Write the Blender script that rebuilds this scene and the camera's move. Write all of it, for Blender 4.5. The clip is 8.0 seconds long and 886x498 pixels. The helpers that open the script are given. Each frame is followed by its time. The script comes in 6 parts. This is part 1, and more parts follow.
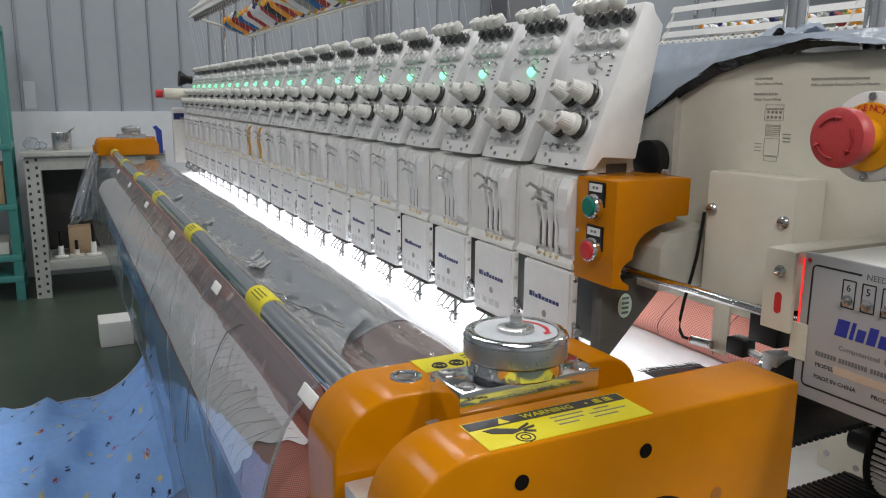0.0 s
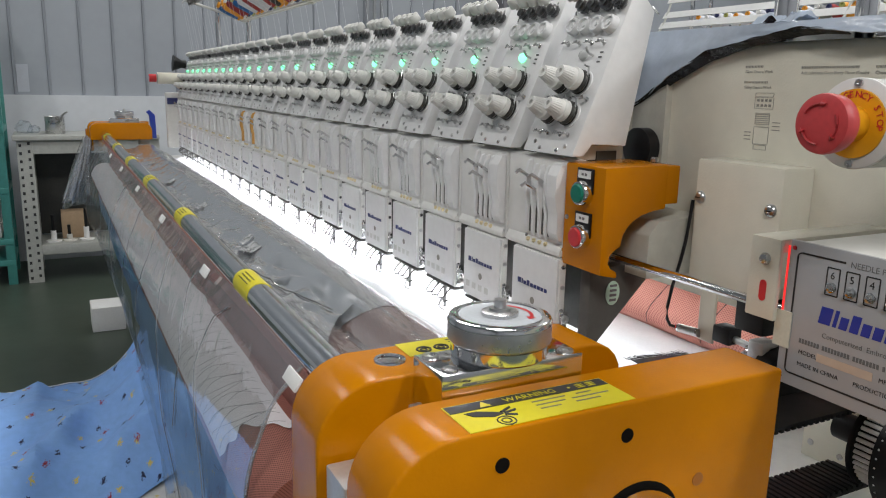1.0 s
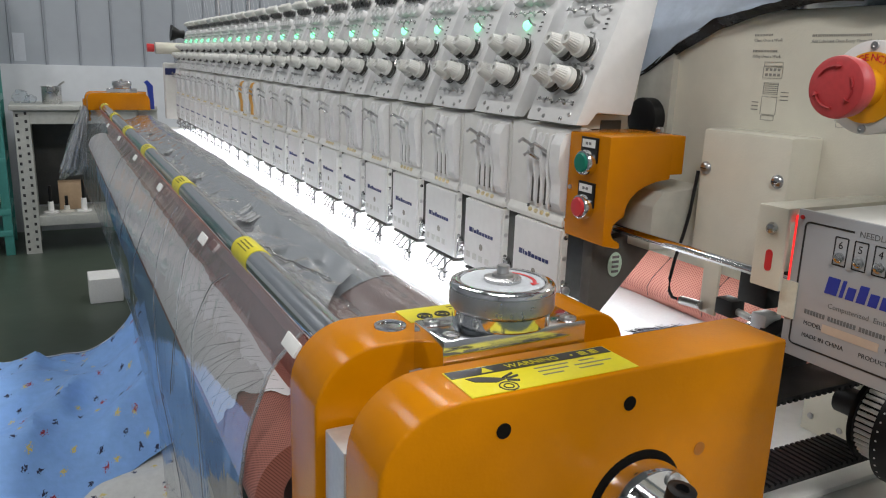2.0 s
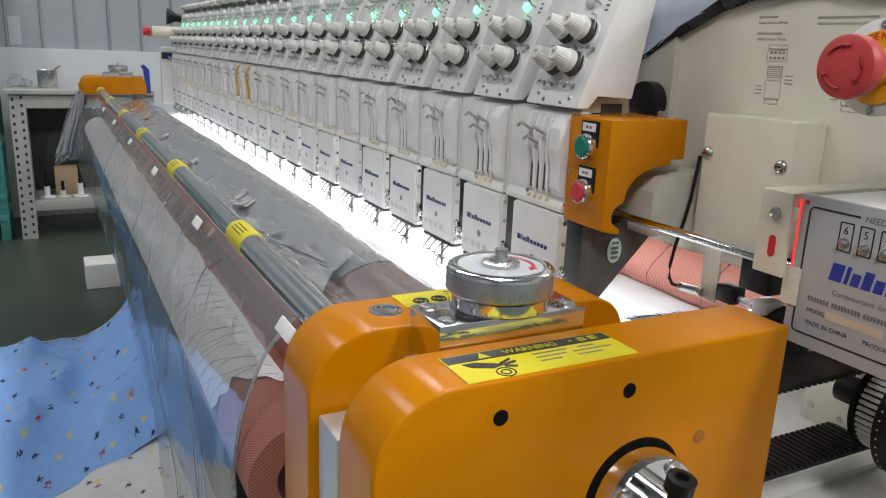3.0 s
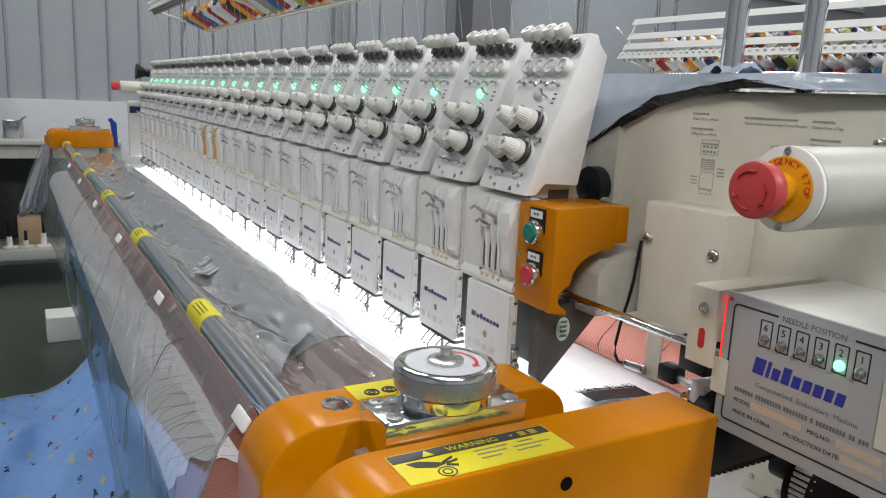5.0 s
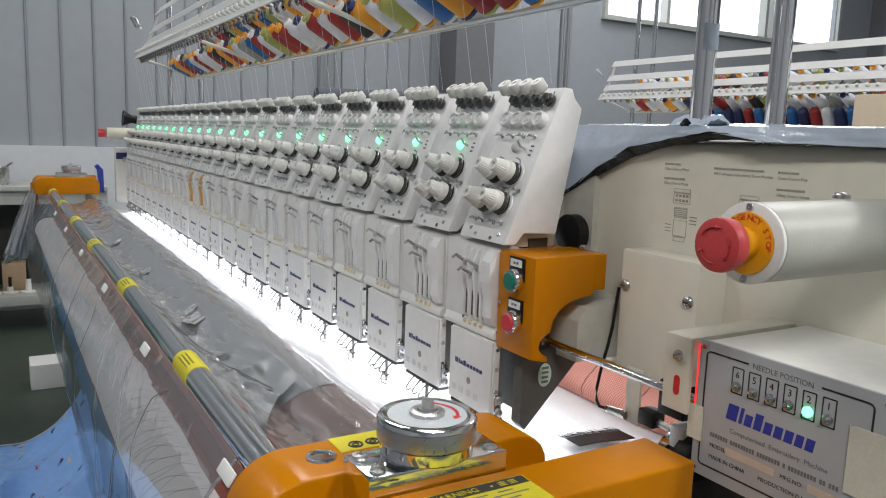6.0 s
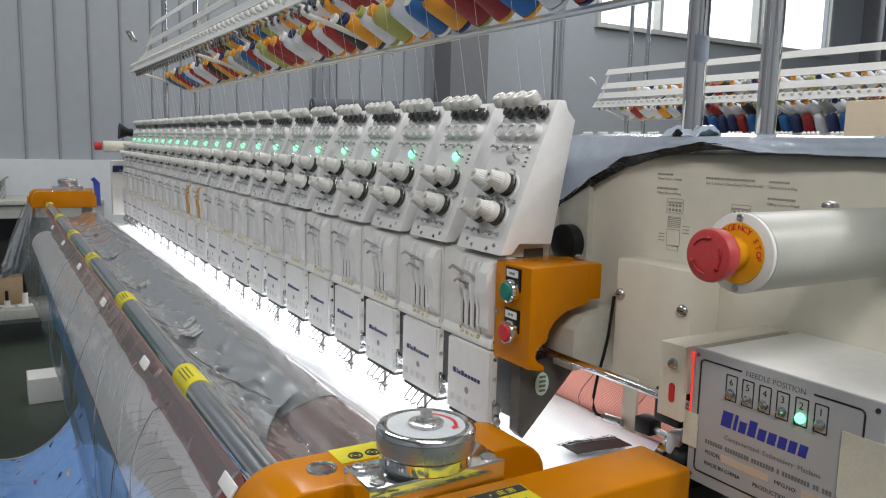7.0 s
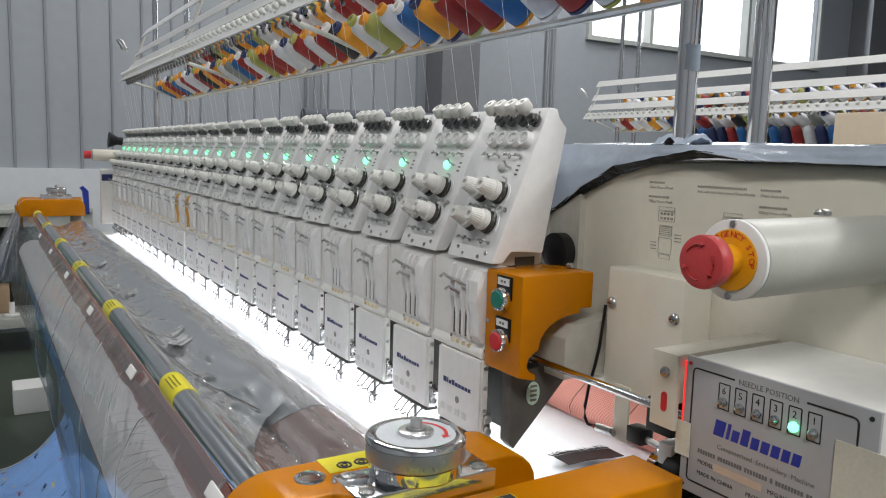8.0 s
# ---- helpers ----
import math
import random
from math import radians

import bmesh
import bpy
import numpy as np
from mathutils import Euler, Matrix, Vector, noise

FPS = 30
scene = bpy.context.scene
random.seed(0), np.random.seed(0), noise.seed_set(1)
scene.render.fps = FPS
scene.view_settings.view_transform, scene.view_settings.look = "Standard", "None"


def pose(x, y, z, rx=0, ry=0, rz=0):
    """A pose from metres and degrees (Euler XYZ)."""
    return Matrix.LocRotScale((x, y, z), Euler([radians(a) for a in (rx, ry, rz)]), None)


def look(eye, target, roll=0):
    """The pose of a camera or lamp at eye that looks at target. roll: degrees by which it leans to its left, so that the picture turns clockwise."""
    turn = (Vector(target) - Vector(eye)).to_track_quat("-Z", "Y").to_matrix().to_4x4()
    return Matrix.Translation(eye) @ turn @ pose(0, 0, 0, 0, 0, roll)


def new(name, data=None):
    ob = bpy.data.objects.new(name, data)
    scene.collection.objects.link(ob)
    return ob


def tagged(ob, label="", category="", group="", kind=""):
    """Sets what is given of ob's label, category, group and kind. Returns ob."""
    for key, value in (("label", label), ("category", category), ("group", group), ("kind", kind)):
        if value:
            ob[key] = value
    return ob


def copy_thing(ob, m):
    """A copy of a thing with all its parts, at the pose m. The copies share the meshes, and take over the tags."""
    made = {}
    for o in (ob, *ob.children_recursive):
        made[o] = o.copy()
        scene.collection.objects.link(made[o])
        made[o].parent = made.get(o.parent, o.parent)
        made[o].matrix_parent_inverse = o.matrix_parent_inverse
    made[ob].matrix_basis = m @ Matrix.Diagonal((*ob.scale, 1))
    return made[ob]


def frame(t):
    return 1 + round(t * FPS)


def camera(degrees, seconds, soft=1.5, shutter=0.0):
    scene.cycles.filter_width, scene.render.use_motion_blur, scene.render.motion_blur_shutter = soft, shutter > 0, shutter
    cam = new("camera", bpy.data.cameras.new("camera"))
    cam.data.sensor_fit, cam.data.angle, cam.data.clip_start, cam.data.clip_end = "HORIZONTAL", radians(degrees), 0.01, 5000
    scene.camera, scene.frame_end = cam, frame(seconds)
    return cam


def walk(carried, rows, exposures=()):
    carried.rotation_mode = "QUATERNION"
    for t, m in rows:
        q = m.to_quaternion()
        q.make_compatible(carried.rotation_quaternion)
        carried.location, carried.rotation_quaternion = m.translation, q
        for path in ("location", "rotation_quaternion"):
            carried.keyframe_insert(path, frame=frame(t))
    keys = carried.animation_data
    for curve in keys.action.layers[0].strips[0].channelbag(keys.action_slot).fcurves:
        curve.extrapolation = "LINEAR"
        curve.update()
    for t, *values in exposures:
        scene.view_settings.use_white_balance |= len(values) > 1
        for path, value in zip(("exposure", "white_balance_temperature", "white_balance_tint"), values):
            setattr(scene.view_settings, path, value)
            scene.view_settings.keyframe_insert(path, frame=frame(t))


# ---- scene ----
cam = camera(60.5, 8.0, soft=1.1)
PATH = [
    (0, (-0.002, 0.001, 1.254), (0.884, 1.75, 0.86), 0.5),
    (0.5, (0.003, -0.002, 1.253), (0.898, 1.739, 0.844), 1.1),
    (1, (0.006, -0.002, 1.249), (0.901, 1.736, 0.828), 1.2),
    (1.5, (0.005, 0.0, 1.243), (0.901, 1.731, 0.793), 1.6),
    (3, (0.013, 0.016, 1.23), (0.91, 1.73, 0.721), 2.3),
    (3.5, (0.014, 0.006, 1.235), (0.931, 1.71, 0.729), 2.6),
    (4, (0.014, -0.003, 1.241), (0.951, 1.694, 0.751), 2.5),
    (4.5, (0.014, -0.006, 1.243), (0.967, 1.689, 0.777), 2.8),
    (5, (0.016, -0.013, 1.284), (0.99, 1.688, 0.887), 2.7),
    (6.5, (0.01, -0.037, 1.304), (1.026, 1.662, 1.024), 1.7),
    (7, (0.008, -0.039, 1.307), (1.024, 1.662, 1.031), 1.4),
    (7.5, (0.009, -0.037, 1.303), (1.035, 1.66, 1.042), 1.6),
    (8, (0.011, -0.034, 1.302), (1.049, 1.658, 1.056), 1.7),
]
walk(cam, [(t, look(eye, target, roll)) for t, eye, target, roll in PATH],
     [(0, -0.24), (1, -0.18), (1.7, -0.10), (3, -0.02), (5.2, -0.05), (6.3, -0.16), (8, -0.16)])

# ---- light ----
world = bpy.data.worlds.new("world")
scene.world = world
world.use_nodes = True
wn = world.node_tree
sky = wn.nodes.new("ShaderNodeTexSky")
sky.sky_type, sky.sun_disc, sky.sun_elevation, sky.sun_rotation = "NISHITA", False, radians(40), radians(20)
wn.nodes["Background"].inputs["Strength"].default_value = 0.12
wn.links.new(sky.outputs["Color"], wn.nodes["Background"].inputs["Color"])


def lamp(name, m, power, sx, sy, colour=(1, 1, 1)):
    d = bpy.data.lights.new(name, "AREA")
    d.shape, d.size, d.size_y, d.energy, d.color = "RECTANGLE", sx, sy, power, colour
    ob = new(name, d)
    ob.matrix_world = m
    return ob


# workshop ceiling lamps, and the lamp strip under the machine heads
for lx in (-1.6, 1.6, 4.8):
    for ly, power in ((-2.3, 128), (2.2, 48), (4.7, 36)):
        lamp("ceiling_lamp", pose(lx, ly, 4.3), power * (1.7 if lx > 4 else 1.15 if lx < 0 and ly < 0 else 1.0), 0.45, 1.5, (1.0, 0.985, 0.965))
lamp("bed_lamp", pose(0.592, 2.30, 0.9385, 0, 8, 0), 6.2, 0.03, 3.1, (0.93, 0.97, 1.0))
# fill strip added behind the heads to brighten the back roll and quilt
lamp("back_bed_lamp", pose(0.70, 2.20, 0.996), 2.8, 0.03, 3.3, (0.95, 0.98, 1.0))
lamp("window_daylight", pose(7.5, 5.7, 3.3, 90, 0, 180), 130, 4.2, 1.4, (0.9, 0.95, 1.0))


# ---- materials ----
def mat(name, colour, rough=0.5, metal=0.0, vary=0.08, scale=12.0, bump=0.0, bscale=200.0, emit=0.0, spec=0.5, rand=0.0, coat=0.0):
    """Principled surface with two scales of tone variation and a fine relief."""
    m = bpy.data.materials.new(name)
    m.use_nodes = True
    nt = m.node_tree
    b = nt.nodes["Principled BSDF"]
    b.inputs["Roughness"].default_value, b.inputs["Metallic"].default_value = rough, metal
    b.inputs["Specular IOR Level"].default_value = spec
    b.inputs["Coat Weight"].default_value = coat
    geo = nt.nodes.new("ShaderNodeNewGeometry")
    n1, n2 = nt.nodes.new("ShaderNodeTexNoise"), nt.nodes.new("ShaderNodeTexNoise")
    n1.inputs["Scale"].default_value, n2.inputs["Scale"].default_value = scale, scale * 9
    n1.inputs["Detail"].default_value = 4
    for n in (n1, n2):
        nt.links.new(geo.outputs["Position"], n.inputs["Vector"])
    add = nt.nodes.new("ShaderNodeMath")
    add.operation = "ADD"
    nt.links.new(n1.outputs["Fac"], add.inputs[0])
    nt.links.new(n2.outputs["Fac"], add.inputs[1])
    ramp = nt.nodes.new("ShaderNodeMapRange")
    ramp.inputs["From Min"].default_value, ramp.inputs["From Max"].default_value = 0.6, 1.4
    ramp.inputs["To Min"].default_value, ramp.inputs["To Max"].default_value = 1 - vary, 1 + vary
    nt.links.new(add.outputs[0], ramp.inputs["Value"])
    hsv = nt.nodes.new("ShaderNodeHueSaturation")
    hsv.inputs["Color"].default_value = (*colour, 1)
    if rand:
        oi = nt.nodes.new("ShaderNodeObjectInfo")
        rr = nt.nodes.new("ShaderNodeMapRange")
        rr.inputs["To Min"].default_value, rr.inputs["To Max"].default_value = 1 - rand, 1 + rand
        mul = nt.nodes.new("ShaderNodeMath")
        mul.operation = "MULTIPLY"
        nt.links.new(oi.outputs["Random"], rr.inputs["Value"])
        nt.links.new(rr.outputs[0], mul.inputs[0])
        nt.links.new(ramp.outputs[0], mul.inputs[1])
        nt.links.new(mul.outputs[0], hsv.inputs["Value"])
    else:
        nt.links.new(ramp.outputs[0], hsv.inputs["Value"])
    nt.links.new(hsv.outputs["Color"], b.inputs["Base Color"])
    rr2 = nt.nodes.new("ShaderNodeMapRange")
    rr2.inputs["From Min"].default_value, rr2.inputs["From Max"].default_value = 0.3, 0.7
    rr2.inputs["To Min"].default_value, rr2.inputs["To Max"].default_value = max(0.02, rough * 0.85), min(1, rough * 1.2)
    nt.links.new(n1.outputs["Fac"], rr2.inputs["Value"])
    nt.links.new(rr2.outputs[0], b.inputs["Roughness"])
    if bump:
        n3 = nt.nodes.new("ShaderNodeTexNoise")
        n3.inputs["Scale"].default_value = bscale
        n3.inputs["Detail"].default_value = 3
        nt.links.new(geo.outputs["Position"], n3.inputs["Vector"])
        bp = nt.nodes.new("ShaderNodeBump")
        bp.inputs["Strength"].default_value, bp.inputs["Distance"].default_value = bump, 0.002
        nt.links.new(n3.outputs["Fac"], bp.inputs["Height"])
        nt.links.new(bp.outputs[0], b.inputs["Normal"])
    if emit:
        b.inputs["Emission Color"].default_value = (*colour, 1)
        b.inputs["Emission Strength"].default_value = emit
    return m


def film_mat(name, tint, opacity, rough=0.06, bump=0.6, bscale=14.0, gloss=0.45, ior=1.25, grain=(1, 0.35, 1)):
    """Thin clear plastic: mostly lets light through, with glossy creases."""
    m = bpy.data.materials.new(name)
    m.use_nodes = True
    nt = m.node_tree
    b, out = nt.nodes["Principled BSDF"], nt.nodes["Material Output"]
    b.inputs["Base Color"].default_value = (*tint, 1)
    b.inputs["Roughness"].default_value = 0.25
    b.inputs["Specular IOR Level"].default_value = 0.4
    tr = nt.nodes.new("ShaderNodeBsdfTransparent")
    tr.inputs["Color"].default_value = (0.96, 0.97, 0.98, 1)
    gl = nt.nodes.new("ShaderNodeBsdfGlossy")
    gl.inputs["Roughness"].default_value = rough
    fr = nt.nodes.new("ShaderNodeFresnel")
    fr.inputs["IOR"].default_value = ior
    geo = nt.nodes.new("ShaderNodeNewGeometry")
    mp = nt.nodes.new("ShaderNodeMapping")
    mp.inputs["Scale"].default_value = grain
    nz = nt.nodes.new("ShaderNodeTexNoise")
    nz.inputs["Scale"].default_value, nz.inputs["Detail"].default_value, nz.inputs["Distortion"].default_value = bscale, 4, 1.2
    nt.links.new(geo.outputs["Position"], mp.inputs["Vector"])
    nt.links.new(mp.outputs[0], nz.inputs["Vector"])
    bp = nt.nodes.new("ShaderNodeBump")
    bp.inputs["Strength"].default_value, bp.inputs["Distance"].default_value = bump, 0.02
    nt.links.new(nz.outputs["Fac"], bp.inputs["Height"])
    for n in (gl, fr, b):
        nt.links.new(bp.outputs[0], n.inputs["Normal"])
    m1, m2 = nt.nodes.new("ShaderNodeMixShader"), nt.nodes.new("ShaderNodeMixShader")
    m1.inputs[0].default_value = opacity
    nt.links.new(tr.outputs[0], m1.inputs[1])
    nt.links.new(b.outputs[0], m1.inputs[2])
    gm = nt.nodes.new("ShaderNodeMath")
    gm.operation = "MULTIPLY"
    gm.inputs[1].default_value = gloss
    nt.links.new(fr.outputs[0], gm.inputs[0])
    nt.links.new(gm.outputs[0], m2.inputs[0])
    nt.links.new(m1.outputs[0], m2.inputs[1])
    nt.links.new(gl.outputs[0], m2.inputs[2])
    nt.links.new(m2.outputs[0], out.inputs["Surface"])
    return m


def mesh_cloth(name, dark, light, scale=1250.0):
    """Woven red net cloth: a fine diagonal lattice of threads."""
    m = mat(name, light, 0.75, vary=0.12, scale=8)
    nt = m.node_tree
    b = nt.nodes["Principled BSDF"]
    geo = nt.nodes.new("ShaderNodeNewGeometry")
    w = []
    for ang in ((1.0, 0.75, 0.9), (-1.0, 0.75, -0.9)):
        mp = nt.nodes.new("ShaderNodeVectorMath")
        mp.operation = "DOT_PRODUCT"
        mp.inputs[1].default_value = [a * scale for a in ang]
        nt.links.new(geo.outputs["Position"], mp.inputs[0])
        s = nt.nodes.new("ShaderNodeMath")
        s.operation = "SINE"
        nt.links.new(mp.outputs["Value"], s.inputs[0])
        w.append(s)
    mx = nt.nodes.new("ShaderNodeMath")
    mx.operation = "MAXIMUM"
    nt.links.new(w[0].outputs[0], mx.inputs[0])
    nt.links.new(w[1].outputs[0], mx.inputs[1])
    rg = nt.nodes.new("ShaderNodeMapRange")
    rg.inputs["From Min"].default_value, rg.inputs["From Max"].default_value = -0.2, 0.8
    nt.links.new(mx.outputs[0], rg.inputs["Value"])
    mix = nt.nodes.new("ShaderNodeMix")
    mix.data_type = "RGBA"
    mix.inputs["A"].default_value, mix.inputs["B"].default_value = (*dark, 1), (*light, 1)
    nt.links.new(rg.outputs[0], mix.inputs["Factor"])
    nt.links.new(mix.outputs["Result"], b.inputs["Base Color"])
    return m


M = dict(
    white=mat("white_plastic", (0.745, 0.75, 0.75), 0.38, vary=0.05, scale=9, bump=0.05, rand=0.02),
    case=mat("cream_white_case", (0.74, 0.74, 0.715), 0.32, vary=0.06, scale=7, bump=0.04, rand=0.03),
    offwhite=mat("aged_plastic", (0.62, 0.61, 0.56), 0.4, vary=0.08, scale=14, rand=0.05),
    knob=mat("knob_plastic", (0.66, 0.66, 0.63), 0.35, vary=0.05, rand=0.04),
    cream=mat("cream_enamel", (0.70, 0.675, 0.575), 0.21, vary=0.05, scale=4, bump=0.12, bscale=420),
    # the same cream enamel, darker and with more uneven tone
    creamdark=mat("cream_enamel_dark", (0.50, 0.49, 0.43), 0.4, vary=0.10, scale=9, bump=0.1, bscale=300),
    orange=mat("orange_enamel", (0.52, 0.184, 0.0006), 0.2, spec=0.2, vary=0.06, scale=5, bump=0.1, bscale=330),
    chrome=mat("chrome", (0.78, 0.79, 0.80), 0.09, 1.0, vary=0.05),
    satin=mat("satin_chrome", (0.70, 0.71, 0.72), 0.11, 1.0, vary=0.04, scale=40),
    steel=mat("brushed_steel", (0.55, 0.55, 0.55), 0.28, 1.0, vary=0.1, scale=30),
    litsteel=mat("lit_steel", (0.88, 0.88, 0.86), 0.3, 0.0, vary=0.08, scale=40),
    alu=mat("cast_aluminium", (0.62, 0.63, 0.64), 0.4, 0.6, vary=0.1, scale=20),
    darkmetal=mat("dark_metal", (0.06, 0.06, 0.055), 0.4, 0.5, vary=0.2, scale=15),
    armgrey=mat("arm_paint_slot_shade", (0.085, 0.08, 0.073), 0.5, vary=0.15, scale=12, bump=0.1),
    black=mat("black_rubber", (0.009, 0.009, 0.010), 0.42, vary=0.2, scale=20, spec=0.3),
    brass=mat("brass", (0.74, 0.64, 0.40), 0.35, 0.5, vary=0.1),
    red=mat("red_plastic", (0.56, 0.025, 0.03), 0.34, vary=0.08, scale=20),
    green=mat("green_plastic", (0.0, 0.17, 0.115), 0.3, vary=0.08, scale=20),
    yellow=mat("yellow_sticker", (0.66, 0.58, 0.012), 0.3, vary=0.05, scale=20),
    amber=mat("amber_plastic", (0.78, 0.36, 0.01), 0.35, vary=0.05, scale=20),
    recess=mat("recess_shade", (0.006, 0.005, 0.004), 0.9, vary=0.2, spec=0.1),
    ink=mat("black_ink", (0.02, 0.02, 0.022), 0.5, vary=0.1),
    greyink=mat("grey_ink", (0.16, 0.16, 0.16), 0.6, vary=0.1),
    printink=mat("faded_print_ink", (0.27, 0.26, 0.235), 0.6, vary=0.15, scale=80),
    blueink=mat("blue_ink", (0.02, 0.04, 0.32), 0.4, vary=0.1),
    navy=mat("navy_ink", (0.02, 0.03, 0.14), 0.4, vary=0.1),
    panel=mat("silver_panel", (0.43, 0.44, 0.46), 0.36, 0.15, vary=0.04, scale=6, bump=0.05, bscale=900),
    led=mat("green_led", (0.16, 1.0, 0.42), 0.3, emit=3.2),
    ledoff=mat("clear_led", (0.55, 0.56, 0.55), 0.2),
    redglow=mat("red_edge_light", (0.9, 0.03, 0.03), 0.3, emit=1.2),
    quilt=mat("white_wadding", (0.70, 0.715, 0.74), 0.9, vary=0.04, scale=30, bump=0.5, bscale=60),
    sheet=mat("white_cloth", (0.82, 0.80, 0.82), 0.85, vary=0.06, scale=10, bump=0.4, bscale=40),
    paper=mat("white_paper", (0.75, 0.75, 0.74), 0.7, vary=0.05),
    tapep=mat("masking_tape", (0.62, 0.60, 0.50), 0.6, vary=0.08, scale=40),
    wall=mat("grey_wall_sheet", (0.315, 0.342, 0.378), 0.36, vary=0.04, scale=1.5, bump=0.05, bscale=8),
    dado=mat("white_dado", (0.58, 0.61, 0.65), 0.6, vary=0.05, scale=2),
    floor=mat("green_floor_paint", (0.047, 0.064, 0.048), 0.35, vary=0.14, scale=1.6, bump=0.05, bscale=30),
    ceil=mat("ceiling_sheet", (0.30, 0.31, 0.32), 0.7, vary=0.05, scale=1),
    teal=mat("teal_enamel", (0.05, 0.22, 0.20), 0.4, vary=0.12, scale=8),
    shelfgrey=mat("shelf_enamel", (0.52, 0.53, 0.50), 0.45, vary=0.08, scale=8),
    carton=mat("cardboard", (0.42, 0.30, 0.19), 0.8, vary=0.1, scale=6),
    cartonl=mat("pale_cardboard", (0.66, 0.56, 0.43), 0.8, vary=0.04, scale=6),
    blackfilm=mat("black_plastic_sheet", (0.008, 0.008, 0.010), 0.22, vary=0.1, scale=20, bump=1.0, bscale=70, spec=0.18),
    bluefilm=mat("blue_grey_plastic_sheet", (0.46, 0.53, 0.63), 0.15, vary=0.1, scale=6, bump=1.0, bscale=42),
    bluepl=mat("blue_plastic", (0.01, 0.04, 0.35), 0.4),
    greyroll=mat("grey_cloth_roll", (0.09, 0.10, 0.12), 0.8, vary=0.15),
    film=film_mat("clear_film", (0.34, 0.44, 0.52), 0.08, rough=0.05, bump=0.22, bscale=8, gloss=0.5, ior=1.25, grain=(1, 1, 0.35)),
    rollfilm=film_mat("film_on_roll", (0.46, 0.49, 0.525), 0.82, rough=0.16, bump=0.28, bscale=7, gloss=0.75, ior=1.45, grain=(1.8, 0.6, 1.8)),
    netcloth=mesh_cloth("red_net_cloth", (0.14, 0.045, 0.036), (0.42, 0.165, 0.125), 1700.0),
    brownnet=mesh_cloth("brown_net_cloth", (0.10, 0.05, 0.042), (0.30, 0.165, 0.135), 1700.0),
    hem=film_mat("film_hem", (0.62, 0.66, 0.72), 0.35, bump=0.2, gloss=1.0, ior=1.5),
    rackwhite=mat("rack_white_enamel", (0.66, 0.67, 0.67), 0.4, vary=0.05, scale=5),
    selvage=mesh_cloth("pink_selvage_lit_net", (0.42, 0.14, 0.11), (0.66, 0.30, 0.24), 1500.0),
    filmend=film_mat("loose_film", (0.82, 0.85, 0.88), 0.26, bump=0.5, bscale=22, gloss=1.0, ior=1.5),
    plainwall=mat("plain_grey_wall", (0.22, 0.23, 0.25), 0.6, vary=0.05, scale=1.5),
    pin=mat("dark_steel_pin", (0.22, 0.22, 0.22), 0.3, 0.9, vary=0.1),
    glassw=mat("bright_window", (0.93, 0.97, 1.0), 0.3, emit=1.6),
)
THREADS = [mat("thread_" + n, c, 0.6, vary=0.1, scale=60, bump=0.6, bscale=700) for n, c in (
    ("red", (0.30, 0.02, 0.02)), ("white", (0.66, 0.68, 0.74)), ("orange", (0.75, 0.32, 0.02)), ("blue", (0.015, 0.12, 0.36)),
    ("grey", (0.25, 0.27, 0.26)), ("olive", (0.36, 0.37, 0.10)), ("navy", (0.02, 0.03, 0.11)), ("black", (0.02, 0.02, 0.025)))]


# ---- mesh helpers ----
def box(bm, x0, x1, y0, y1, z0, z1, bevel=0.0, seg=2):
    r = bmesh.ops.create_cube(bm, size=1, matrix=Matrix.Translation(((x0 + x1) / 2, (y0 + y1) / 2, (z0 + z1) / 2)) @ Matrix.Diagonal((x1 - x0, y1 - y0, z1 - z0, 1)))
    if bevel:
        es = {e for v in r["verts"] for e in v.link_edges}
        bmesh.ops.bevel(bm, geom=list(es), offset=bevel, segments=seg, profile=0.6, affect="EDGES")
    return bm


def rod(bm, a, b, r, r2=None, n=16, caps=True):
    a, b = Vector(a), Vector(b)
    d = b - a
    q = d.to_track_quat("Z", "Y").to_matrix().to_4x4()
    bmesh.ops.create_cone(bm, cap_ends=caps, cap_tris=False, segments=n, radius1=r, radius2=r if r2 is None else r2, depth=d.length,
                          matrix=Matrix.Translation((a + b) / 2) @ q)
    return bm


def lathe(bm, a, axis, prof, n=24):
    """Turned body: prof = (distance along axis, radius) pairs."""
    q = Vector(axis).to_track_quat("Z", "Y").to_matrix()
    rings = []
    for h, r in prof:
        rings.append([bm.verts.new(Vector(a) + q @ Vector((r * math.cos(2 * math.pi * i / n), r * math.sin(2 * math.pi * i / n), h))) for i in range(n)])
    for p, s in zip(rings, rings[1:]):
        for i in range(n):
            bm.faces.new((p[i], p[(i + 1) % n], s[(i + 1) % n], s[i]))
    bm.faces.new(rings[0][::-1])
    bm.faces.new(rings[-1])
    return bm


